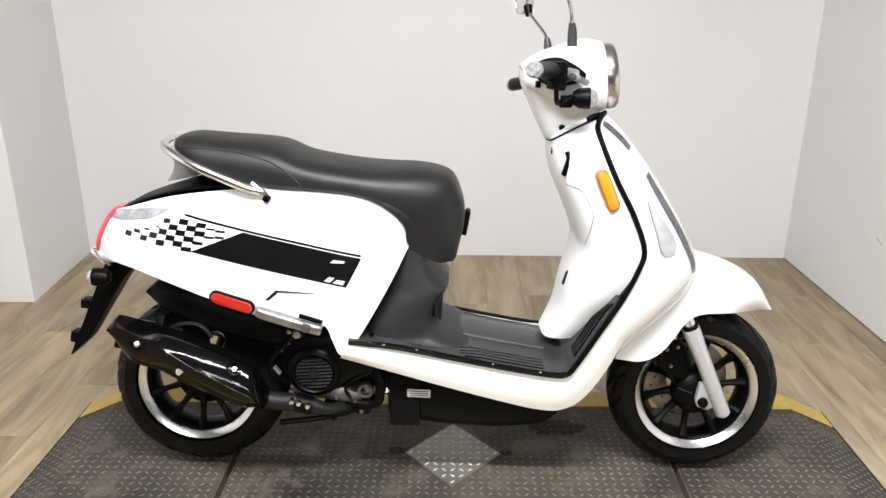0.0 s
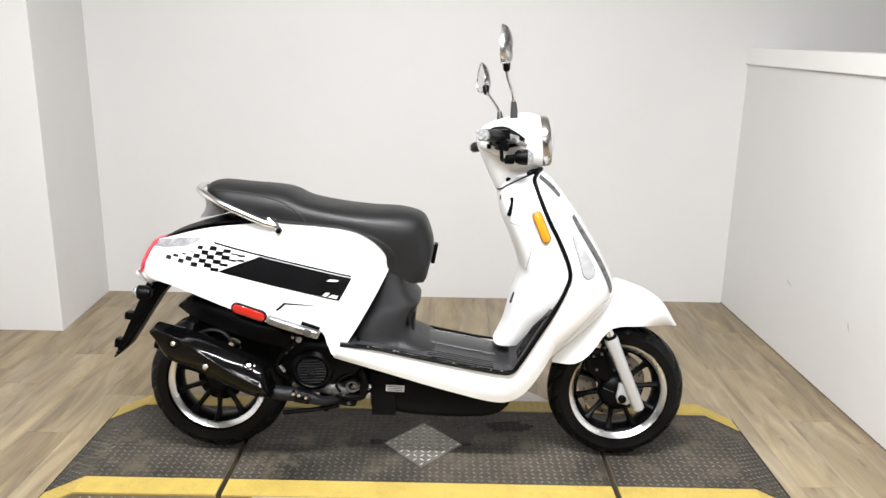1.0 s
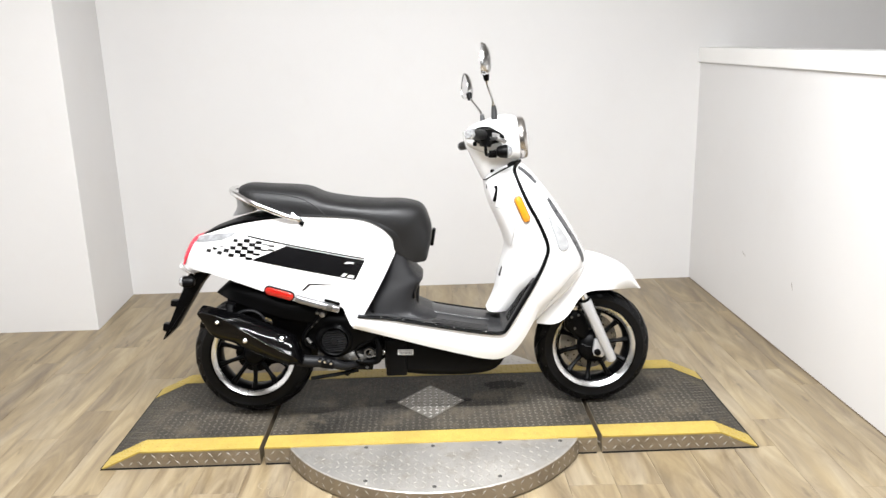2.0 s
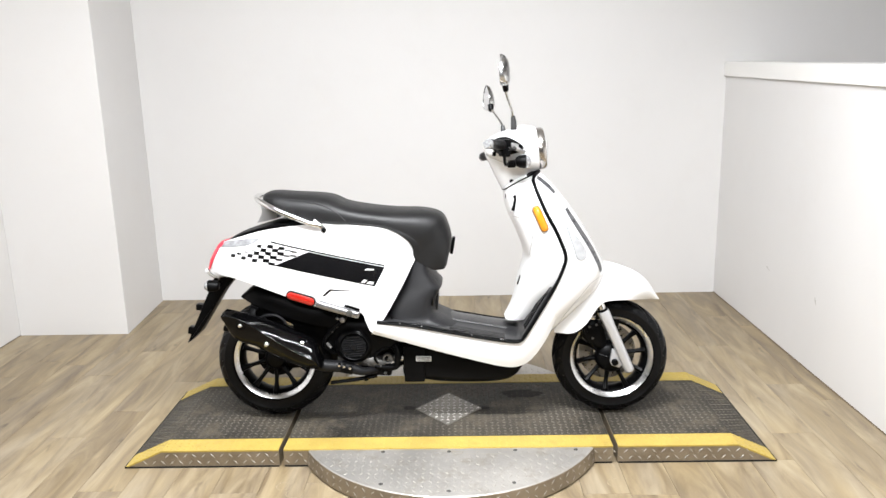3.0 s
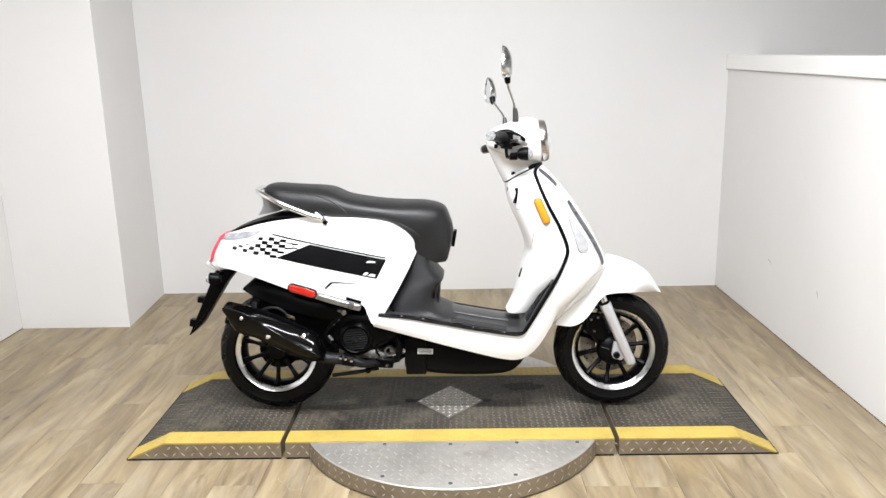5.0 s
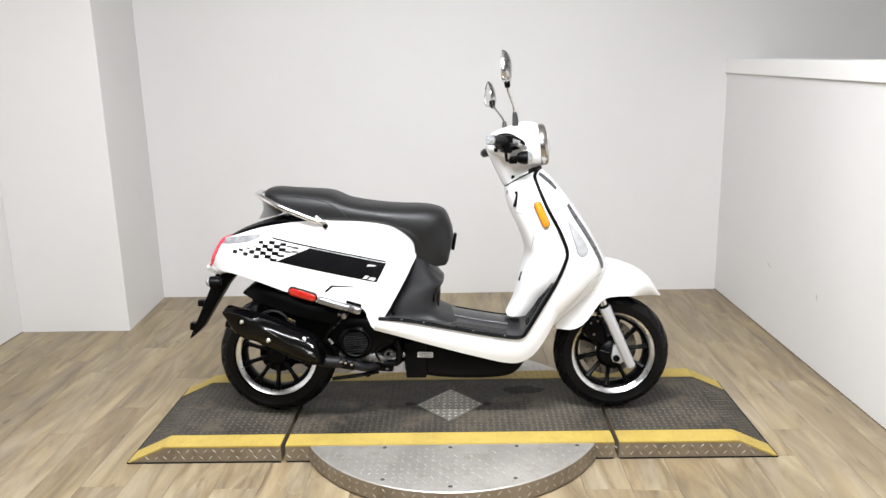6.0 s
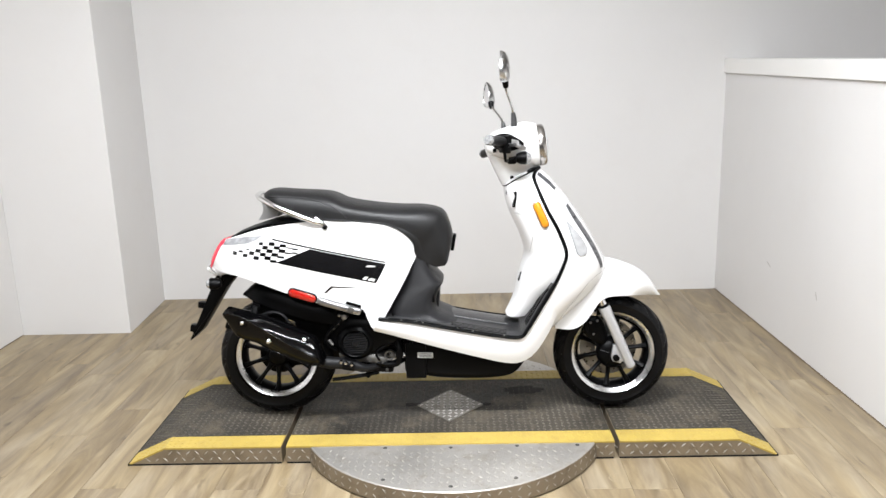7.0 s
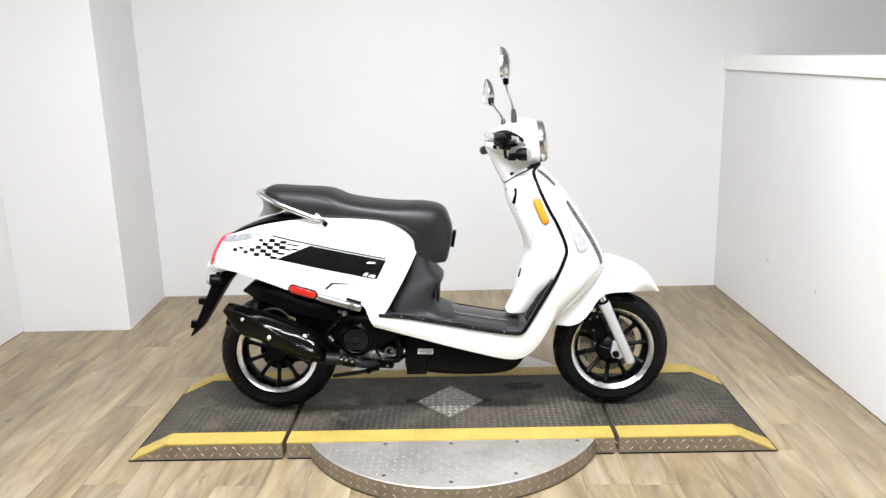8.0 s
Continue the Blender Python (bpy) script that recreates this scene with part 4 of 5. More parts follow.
part("rail_bracket", prism([(-0.655, 0.838), (-0.61, 0.835), (-0.59, 0.785), (-0.60, 0.765), (-0.672, 0.752), (-0.645, 0.79)], -0.04, 0.04, 0.004), SILVER, scooter, "silver rail bracket")

# centre cover and floorboard
part("centre_cover", hull([(0.372, -0.235, 0.05, 0.172), (0.395, -0.228, 0.012, 0.168), (0.415, -0.215, -0.028, 0.162), (0.445, -0.205, -0.038, 0.158), (0.475, -0.190, -0.033, 0.153), (0.500, -0.175, -0.022, 0.148), (0.520, -0.165, -0.012, 0.143), (0.545, -0.150, -0.032, 0.138), (0.580, -0.135, -0.055, 0.132), (0.625, -0.12, -0.06, 0.126)], "z", 0.5, 36, 36), COVER, scooter, "dark grey plastic cover under the seat")
part("cover_recess", block((0.016, 0.15, 0.070), 0.007, pose(-0.036, 0, 0.452, 0, 4)), COVER, scooter, "ribbed recess of the cover")
for s in (-1, 1):
    part("cover_slot", block((0.009, 0.016, 0.066), 0.003, pose(-0.049, s * 0.128, 0.490, 0, -3)), BLACK, scooter, "dark slot beside the recess")
part("cover_screw", lathe([(0.0, -0.003), (0.005, -0.003), (0.006, 0.0)], 10, centre=(-0.19, -0.166, 0.424)), BLACK, scooter)
edge = [(-0.242, 0.408), (-0.133, 0.399), (0.0, 0.373), (0.126, 0.348), (0.225, 0.332), (0.262, 0.335), (0.283, 0.366), (0.328, 0.447), (0.372, 0.524)]
board_rows = [[(x, y, z + d) for x, z in edge] for y, d in ((-0.188, 0.0), (-0.165, 0.003), (-0.10, 0.004), (-0.05, 0.012), (0.0, 0.014), (0.05, 0.012), (0.10, 0.0), (0.165, -0.008), (0.188, -0.014))]
board = part("floorboard", sheet(board_rows, 60, 32, 0.008), BOARD, scooter, "dark grey ribbed plastic floorboard")
edge_line = spline(edge, 80)
BOARD_TOP = 0.0085


def board_line(y, x0, x1, lift=BOARD_TOP):
    return [(x - 0.9 * lift * (x > 0.27), y, z + lift * (0.5 if x > 0.27 else 1)) for x, z in edge_line if x0 < x < x1]


FAR_DIP = 0.012  # the far side of the board lies lower


def bent_groove_line(s, y, x0, x1, out, at_end):
    """A dark line for a shaded groove, along the board and turning outwards over its last stretch."""
    pts = board_line(s * y, x0, x1, BOARD_TOP - (FAR_DIP if s > 0 else 0))
    n = max(3, len(pts) // 5)
    turned = []
    for i, (px, py, pz) in enumerate(pts):
        f = max(0.0, (i - (len(pts) - 1 - n)) / n if at_end else (n - i) / n)
        turned.append((px, s * (y + out * f), pz))
    return tube(turned, 0.0042, 6)


for s in (-1, 1):
    # the shade in the board's grooves, put in as gloss black raised lines
    for k, y in enumerate((0.172, 0.158, 0.144, 0.130)):
        part("grip_rib", bent_groove_line(s, y, 0.022 - 0.010 * k, 0.215, 0.006 + 0.003 * k, False), GLOSSBLACK, board)
        part("grip_rib", bent_groove_line(s, y, 0.284, 0.366 - 0.006 * k, 0.010, True), GLOSSBLACK, board)
    part("board_screw", lathe([(0.0, 0.003), (0.004, 0.0025), (0.006, 0.0)], 12, "z", (0.0, s * 0.115, 0.3895)), BLACK, board)
    part("board_lip", tube(board_line(s * 0.186, -0.236, 0.262, 0.007 - (FAR_DIP + 0.004 if s > 0 else 0)), 0.0042, 8), GLOSSBLACK, board, "gloss black floorboard lip")
    part("channel_edge", tube(board_line(s * 0.075, -0.02, 0.225, 0.0165 - (0.004 if s > 0 else 0)), 0.0045, 6), BOARD, board)
for x, y in ((-0.16, -0.187), (-0.085, -0.187), (0.09, -0.186), (0.20, -0.186)):
    z = float(np.interp(x, edge_line[:60, 0], edge_line[:60, 1]))
    part("rivet", lathe([(0.0, 0.003), (0.0035, 0.002), (0.0045, 0.0)], 10, "z", (x, y - 0.003, z + 0.0075)), CHROME, board, "bright rivet")

# belly cover
belly = part("belly_cover", hull([(-0.160, 0.172, 0.335, 0.115), (-0.08, 0.155, 0.33, 0.125), (0.0, 0.146, 0.315, 0.128), (0.12, 0.143, 0.28, 0.125), (0.21, 0.150, 0.25, 0.118), (0.255, 0.168, 0.24, 0.10), (0.285, 0.20, 0.235, 0.07)], "x", 0.35, 30, 32), BLACK, scooter, "black belly cover")
part("belly_panel", block((0.075, 0.012, 0.14), 0.006, pose(-0.118, -0.128, 0.232)), BLACK, belly, "black side plate")
label = part("label_plate", block((0.056, 0.004, 0.021), 0.002, pose(-0.083, -0.139, 0.256, 0, 2)), LABEL, belly, "pale label plate with printing")
for z in (0.2625, 0.2565, 0.251):
    part("print_bar", block((0.046, 0.001, 0.0018), 0, pose(-0.083, -0.1415, z, 0, 2)), INK, label)

# engine and rear running gear
part("engine_case", hull([(-0.70, 0.19, 0.25, 0.03), (-0.60, 0.17, 0.29, 0.045), (-0.48, 0.19, 0.33, 0.06), (-0.38, 0.19, 0.39, 0.085), (-0.28, 0.20, 0.39, 0.09), (-0.20, 0.21, 0.36, 0.08), (-0.14, 0.23, 0.34, 0.06)], "x", 0.5, 28, 24, 0.03), BLACK, scooter, "black engine and swingarm")
part("swingarm", tube([(-0.36, 0.105, 0.24), (-0.5, 0.115, 0.225), (-0.655, 0.11, 0.212)], [0.05, 0.04, 0.03], 14, 12), BLACK, scooter, "black belt-drive case")
fan_c = (-0.334, 0.306)
shroud = part("fan_shroud", lathe([(0.0, -0.104), (0.066, -0.104), (0.071, -0.112), (0.070, -0.120), (0.062, -0.134), (0.051, -0.140), (0.046, -0.136), (0.044, -0.128), (0.0, -0.126)], 48, centre=(fan_c[0], 0, fan_c[1])), BLACK, scooter, "black plastic fan shroud")
part("shroud_duct", hull([(-0.43, 0.29, 0.37, 0.03), (-0.37, 0.25, 0.405, 0.04), (-0.28, 0.25, 0.405, 0.045), (-0.20, 0.29, 0.37, 0.04), (-0.16, 0.31, 0.35, 0.03)], "x", 0.5, 20, 20, -0.085), BLACK, scooter, "black cooling duct")
for k in range(9):
    z = -0.036 + 0.009 * k
    half = math.sqrt(0.044 ** 2 - z * z)
    m = Matrix.Translation((fan_c[0], -0.135, fan_c[1])) @ Matrix.Rotation(radians(-4), 4, "Y")
    part("slat", block((2 * half, 0.010, 0.0038), 0.001, m @ pose(0, 0, z, 25)), GREYPLASTIC, shroud)
part("fan_boss", lathe([(0.0, -0.146), (0.010, -0.145), (0.013, -0.138), (0.013, -0.128)], 20, centre=(fan_c[0], 0, fan_c[1])), GREYPLASTIC, shroud)
part("crankcase", hull([(-0.40, 0.238, 0.258, 0.025), (-0.34, 0.226, 0.260, 0.035), (-0.27, 0.212, 0.262, 0.040), (-0.225, 0.205, 0.245, 0.035)], "x", 0.6, 12, 16, -0.085), CASTING, scooter, "bare aluminium crankcase")
part("sump", block((0.12, 0.06, 0.034), 0.012, pose(-0.262, -0.085, 0.198, 0, 4)), BLACK, scooter, "black sump")
for x, z in ((-0.375, 0.247), (-0.33, 0.238), (-0.285, 0.232), (-0.24, 0.222), (-0.31, 0.252), (-0.225, 0.196), (-0.30, 0.196)):
    part("case_bolt", lathe([(0.0, -0.006), (0.004, -0.0055), (0.0058, -0.002), (0.0058, 0.006)], 8, centre=(x, -0.124, z)), CASTING, scooter)
part("cable", tube([(-0.20, -0.12, 0.30), (-0.24, -0.13, 0.285), (-0.262, -0.13, 0.262), (-0.25, -0.128, 0.235)], 0.004, 6, 16), BLACK, scooter, "black cable")
part("clamp_ring", lathe([(0.0125, -0.126), (0.0185, -0.127), (0.020, -0.122), (0.020, -0.112), (0.0125, -0.112)], 24, centre=(-0.214, 0, 0.252), closed=True), CASTING, scooter, "aluminium clamp ring")
part("intake_stub", tube([(-0.214, -0.115, 0.252), (-0.19, -0.112, 0.250), (-0.165, -0.11, 0.252)], 0.011, 12, 8), CASTING, scooter, "aluminium intake stub")
part("intake_hose", tube([(-0.262, -0.118, 0.222), (-0.225, -0.124, 0.217), (-0.186, -0.130, 0.223), (-0.178, -0.132, 0.252), (-0.176, -0.130, 0.282), (-0.184, -0.118, 0.306)], [0.008, 0.010, 0.0115, 0.0125, 0.0125, 0.011], 12, 28), BLACK, scooter, "black rubber intake hose")
part("cylinder_head", joined(*[block((0.006, 0.10, 0.085), 0.001, pose(-0.195 + 0.012 * k, -0.02, 0.262, 0, 8)) for k in range(5)], block((0.07, 0.08, 0.07), 0.01, pose(-0.165, -0.02, 0.26))), BLACK, scooter, "black finned cylinder")
part("spark_lead", tube([(-0.205, -0.10, 0.30), (-0.185, -0.11, 0.275), (-0.165, -0.105, 0.252), (-0.14, -0.10, 0.256)], [0.006, 0.008, 0.008, 0.009], 10, 14), BLACK, scooter, "black ignition lead")
part("mount_bolt", joined(lathe([(0.0, 0.016), (0.007, 0.016), (0.008, 0.012), (0.008, -0.016), (0.0, -0.016)], 12, "x", (-0.172, -0.118, 0.252)), lathe([(0.0, 0.004), (0.012, 0.004), (0.012, -0.004), (0.0, -0.004)], 6, "x", (-0.164, -0.118, 0.252))), CHROME, scooter, "bright mounting bolt")
for x, z in ((-0.375, 0.395), (-0.362, 0.412), (-0.392, 0.378), (-0.41, 0.36)):
    part("hose_clip", lathe([(0.0, -0.004), (0.003, -0.0035), (0.0042, 0.0)], 8, centre=(x, -0.125, z)), CASTING, scooter)
part("fuel_hose", tube([(-0.35, -0.10, 0.44), (-0.378, -0.12, 0.40), (-0.405, -0.12, 0.37), (-0.437, -0.12, 0.335), (-0.44, -0.12, 0.30), (-0.41, -0.11, 0.27)], 0.0075, 8, 24), BLACK, scooter, "black hose")
part("hose_bright", tube([(-0.432, -0.128, 0.318), (-0.418, -0.13, 0.300)], 0.007, 8), CASTING, scooter, "bright hose end")
part("airbox", hull([(-0.43, 0.30, 0.40, 0.05), (-0.41, 0.27, 0.43, 0.07), (-0.34, 0.25, 0.43, 0.075), (-0.29, 0.25, 0.42, 0.075), (-0.27, 0.28, 0.40, 0.06)], "x", 0.4, 14, 20), BLACK, scooter, "black air filter box")
part("rear_hugger", arch([(-0.752, 0.477), (-0.69, 0.462), (-0.60, 0.428), (-0.50, 0.392), (-0.40, 0.37), (-0.33, 0.36)], [(-0.745, 0.487), (-0.688, 0.524), (-0.58, 0.512), (-0.48, 0.476), (-0.38, 0.462), (-0.30, 0.45)], [0.05, 0.105, 0.12, 0.12, 0.115, 0.10], 0.4, 0.6, 30, 18), BLACK, scooter, "black rear mudguard")
part("wheel_guard", prism([(-0.70, 0.385), (-0.71, 0.46), (-0.56, 0.45), (-0.43, 0.41), (-0.43, 0.29), (-0.50, 0.29), (-0.558, 0.340), (-0.558, 0.380), (-0.568, 0.391), (-0.588, 0.390), (-0.598, 0.376), (-0.598, 0.345), (-0.612, 0.345), (-0.65, 0.370)], -0.082, -0.074, 0.002), BLACK, scooter, "black inner wheel guard")
part("guard_stay", joined(block((0.030, 0.030, 0.016), 0.004, pose(-0.688, -0.125, 0.452, 0, 20)), block((0.020, 0.012, 0.050), 0.003, pose(-0.690, -0.142, 0.432, -20, 8)), block((0.034, 0.020, 0.022), 0.004, pose(-0.690, -0.155, 0.411, 0, 18))), BLACK, scooter, "black bracket between mudguard and exhaust")
part("exhaust_hanger", joined(tube([(-0.677, -0.125, 0.407), (-0.660, -0.125, 0.421), (-0.635, -0.125, 0.428), (-0.606, -0.125, 0.425), (-0.585, -0.125, 0.409), (-0.576, -0.125, 0.392)], 0.0055, 8, 20), block((0.022, 0.016, 0.018), 0.004, pose(-0.654, -0.130, 0.409, 0, 20))), GREYPLASTIC, scooter, "black bent exhaust hanger")
fitting = part("hose_union", lathe([(0.004, -0.150), (0.009, -0.149), (0.012, -0.144), (0.0135, -0.132), (0.0135, -0.118), (0.0, -0.118)], 14, centre=(-0.368, 0, 0.412)), DARKMETAL, scooter, "bright hose union")
part("union_bolt", lathe([(0.0, -0.146), (0.005, -0.145), (0.0068, -0.138), (0.0068, -0.12)], 10, centre=(-0.386, 0, 0.417)), DARKMETAL, fitting)
part("shock_absorber", tube([(-0.64, 0.125, 0.25), (-0.56, 0.125, 0.47)], 0.02, 14), BLACK, scooter, "black rear shock absorber")
part("stand", joined(tube([(-0.26, -0.09, 0.172), (-0.34, -0.11, 0.165), (-0.43, -0.115, 0.156)], 0.0075, 8), tube([(-0.26, 0.09, 0.17), (-0.44, 0.10, 0.142)], 0.0075, 8), tube([(-0.30, -0.1, 0.165), (-0.30, 0.1, 0.165)], 0.011, 10)), BLACK, scooter, "black centre stand, folded up")

# exhaust
muffler = part("muffler", tube([(-0.752, -0.160, 0.420), (-0.742, -0.160, 0.416), (-0.70, -0.164, 0.396), (-0.60, -0.168, 0.343), (-0.52, -0.165, 0.302), (-0.475, -0.155, 0.265), (-0.455, -0.145, 0.245)], [0.026, 0.038, 0.048, 0.054, 0.052, 0.036, 0.02], 24, 40, flat=0.8), GLOSSBLACK, scooter, "gloss black exhaust muffler")
part("end_cap", tube([(-0.770, -0.172, 0.426), (-0.750, -0.168, 0.418)], [0.024, 0.030], 24, flat=0.8), DARKMETAL, muffler, "pale steel end cap")
part("tail_pipe", tube([(-0.787, -0.165, 0.396), (-0.755, -0.165, 0.390)], 0.0125, 14), BLACK, muffler, "short tail pipe")
shield_top = [(-0.780, 0.459), (-0.766, 0.464), (-0.7135, 0.449), (-0.643, 0.428), (-0.546, 0.384), (-0.487, 0.356), (-0.4626, 0.332), (-0.4396, 0.2635)]
shield_low = [(-0.776, 0.424), (-0.765, 0.385), (-0.738, 0.348), (-0.650, 0.318), (-0.5605, 0.265), (-0.500, 0.240), (-0.468, 0.240), (-0.4405, 0.252)]
shield_ridge = [(-0.778, 0.455), (-0.752, 0.455), (-0.700, 0.436), (-0.636, 0.392), (-0.550, 0.334), (-0.492, 0.300), (-0.462, 0.283), (-0.440, 0.258)]


def between(a, b, f, y):
    """A row of points a share f of the way from one (x, z) line to another."""
    return [(p[0] + (q[0] - p[0]) * f, y, p[1] + (q[1] - p[1]) * f) for p, q in zip(a, b)]


guard_rows = [between(shield_top, shield_ridge, 0.0, -0.160), between(shield_top, shield_ridge, 0.12, -0.186), between(shield_top, shield_ridge, 0.55, -0.210), between(shield_top, shield_ridge, 0.97, -0.222),
              between(shield_ridge, shield_low, 0.06, -0.222), between(shield_ridge, shield_low, 0.5, -0.212), between(shield_ridge, shield_low, 0.9, -0.192), between(shield_ridge, shield_low, 1.0, -0.166)]
guard_bm = sheet(guard_rows, 48, 28, 0.003)
guard_tree = tree_of(guard_bm)
guard = part("heat_shield", guard_bm, GLOSSBLACK, muffler, "gloss black heat shield")
for x, z in ((-0.714, 0.421), (-0.629, 0.347), (-0.5055, 0.347)):
    place, normal = on_side(guard_tree, x, z, 0.0)
    b = lathe([(0.0, 0.008), (0.005, 0.0075), (0.0075, 0.004), (0.0095, 0.0)], 14, "z")
    b.transform(Matrix.Translation(place) @ normal.to_track_quat("Z", "Y").to_matrix().to_4x4())
    part("shield_bolt", b, CHROME, muffler, "bright dome-headed bolt")
for x, z in ((-0.714, 0.421), (-0.5055, 0.347)):
    place, normal = on_side(guard_tree, x, z, 0.0)
    b = lathe([(0.0125, 0.0), (0.0135, 0.0035), (0.0165, 0.004), (0.018, 0.0)], 24, "z", closed=True)
    b.transform(Matrix.Translation(place) @ normal.to_track_quat("Z", "Y").to_matrix().to_4x4())
    part("bolt_seat", b, GLOSSBLACK, guard, "pressed ring round the bolt")
pipe = part("exhaust_pipe", tube([(-0.466, -0.150, 0.246), (-0.430, -0.150, 0.238), (-0.374, -0.150, 0.2345), (-0.340, -0.148, 0.225), (-0.304, -0.142, 0.211), (-0.265, -0.112, 0.204), (-0.21, -0.05, 0.190), (-0.18, 0.0, 0.19), (-0.16, 0.0, 0.22)], [0.022, 0.022, 0.021, 0.019, 0.015, 0.013, 0.013, 0.013, 0.013], 16, 48), GREYPLASTIC, scooter, "dull black exhaust pipe")
part("pipe_collar", tube([(-0.381, -0.150, 0.2352), (-0.338, -0.148, 0.2243)], [0.0235, 0.0215], 18), BLACK, pipe, "clamped collar of the exhaust pipe")
for x, z in ((-0.385, 0.2475), (-0.368, 0.243), (-0.347, 0.236)):
    part("collar_nut", lathe([(0.0, -0.007), (0.005, -0.0065), (0.0072, -0.003), (0.0072, 0.008)], 8, centre=(x, -0.170, z)), CHROME, pipe, "bright collar nut")

# number plate carrier
carrier = part("plate_carrier", prism([(-0.848, 0.552), (-0.772, 0.548), (-0.815, 0.500), (-0.925, 0.335), (-0.968, 0.296), (-0.977, 0.292), (-0.957, 0.33)], -0.030, 0.030, 0.004), BLACK, scooter, "black number plate carrier")
part("carrier_tab", block((0.024, 0.04, 0.030), 0.005, pose(-0.962, 0, 0.338, 0, 12)), BLACK, carrier)
part("carrier_tab", block((0.024, 0.04, 0.024), 0.005, pose(-0.922, 0, 0.43, 0, 8)), BLACK, carrier)
for s in (-1, 1):
    stalk = part("rear_indicator", tube([(-0.820, s * 0.05, 0.540), (-0.835, s * 0.085, 0.533)], [0.008, 0.01], 10), BLACK, scooter, "black rear indicator on a stalk")
    part("indicator_body", lathe([(0.0, 0.022), (0.014, 0.018), (0.021, 0.004), (0.022, -0.018), (0.0, -0.018)], 20, "x", (-0.832, s * 0.095, 0.533)), BLACK, stalk)
    part("indicator_glass", lathe([(0.0, -0.036), (0.012, -0.032), (0.019, -0.022), (0.020, -0.016)], 20, "x", (-0.832, s * 0.095, 0.533)), CUT_LENS, stalk, "clear lens")
part("chrome_stay", tube([(-0.86, -0.055, 0.59), (-0.84, -0.07, 0.568), (-0.815, -0.08, 0.556)], 0.004, 8, 8), CHROME, scooter, "thin chrome stay")

# folded footrest
for s in (-1, 1):
    peg = part("footrest", hull([(-0.455, -0.008, 0.008, 0.007), (-0.44, -0.014, 0.010, 0.012), (-0.37, -0.014, 0.010, 0.013), (-0.31, -0.013, 0.012, 0.013), (-0.298, -0.010, 0.010, 0.010)], "x", 0.5, 16, 16), DARKMETAL, scooter, "folded silver passenger footrest")
    peg.data.transform(Matrix.Translation((-0.375, s * 0.184, 0.4655)) @ Matrix.Rotation(radians(18), 4, "Y") @ Matrix.Translation((0.375, 0, 0)))
    part("footrest_pivot", block((0.022, 0.02, 0.02), 0.004, pose(-0.335, s * 0.19, 0.452, 0, 18)), CASTING, peg)
    part("footrest_slot", block((0.055, 0.006, 0.010), 0.002, pose(-0.326, s * 0.181, 0.468, 0, 18)), BLACK, peg)

# nose details


def skin_strip(line, half, lift):
    """A thin sticker along an (x, z) line on the apron's side; half: half widths."""
    pts = spline(line, 24)
    wide = spline([(v, 0) for v in half], 24)[:, 0]
    rows = []
    for k, (x, z) in enumerate(pts):
        way = pts[min(k + 1, 24)] - pts[max(k - 1, 0)]
        way = way / np.hypot(*way)
        rows.append([on_side(apron_tree, x - way[1] * wide[k] * f, z + way[0] * wide[k] * f, lift)[0] for f in (-1, -0.4, 0.4, 1)])
    return rows


def on_each_side(name, rows, material, text):
    for side in (1, -1):
        bm = bmesh.new()
        grid(bm, [[(x, side * y, z) for x, y, z in row] for row in rows])
        part(name, bm, material, apron, text)


GRILLE = [(0.322, 0.903), (0.341, 0.889), (0.360, 0.872), (0.379, 0.851)]
STRIP = [(0.4175, 0.799), (0.4400, 0.762), (0.4790, 0.702), (0.5100, 0.651), (0.5350, 0.600), (0.5430, 0.572)]
LAMP_LINE = [(0.4150, 0.748), (0.4320, 0.716), (0.4530, 0.678), (0.4670, 0.645), (0.4710, 0.629)]
on_each_side("nose_grille", skin_strip(GRILLE, [0.0048, 0.0056, 0.0056, 0.0046], 0.002), NOSEGREY, "dark grey insert along the nose")
on_each_side("nose_strip", skin_strip(STRIP, [0.0052, 0.0070, 0.0074, 0.0074, 0.0068, 0.005], 0.002), NOSEGREY, "dark grey insert along the nose")
on_each_side("indicator_rim", skin_strip(LAMP_LINE, [0.0025, 0.0095, 0.0165, 0.0200, 0.012], 0.0016), RIMGREY, "grey rim of the front indicator")
on_each_side("front_indicator", skin_strip(LAMP_LINE, [0.001, 0.0072, 0.0140, 0.0170, 0.009], 0.0032), PALE_LENS, "clear front indicator lens")
part("shield_seam", tube([(0.2423, -0.1238, 0.7734), (0.2582, -0.1453, 0.7731), (0.2746, -0.1571, 0.7671), (0.289, -0.1620, 0.744), (0.3014, -0.1643, 0.713), (0.2991, -0.1529, 0.6768), (0.2945, -0.1233, 0.6338)], 0.0010, 6, 30), RIMGREY, scooter, "fine seam of the inner leg shield")
part("ignition_lock", lathe([(0.0, -0.004), (0.008, -0.004), (0.010, 0.0), (0.010, 0.01)], 16, "x", (0.218, -0.07, 0.838)), BLACK, scooter, "black ignition lock")
part("lock_lever", tube([(0.2425, -0.126, 0.846), (0.2445, -0.131, 0.835), (0.2415, -0.132, 0.815), (0.238, -0.128, 0.796)], [0.0065, 0.004, 0.0055, 0.007], 8, 12), BLACK, scooter, "black lock shutter")
part("bag_hook", block((0.012, 0.014, 0.036), 0.004, pose(0.268, -0.05, 0.525, 0, 18)), BLACK, scooter, "black bag hook")

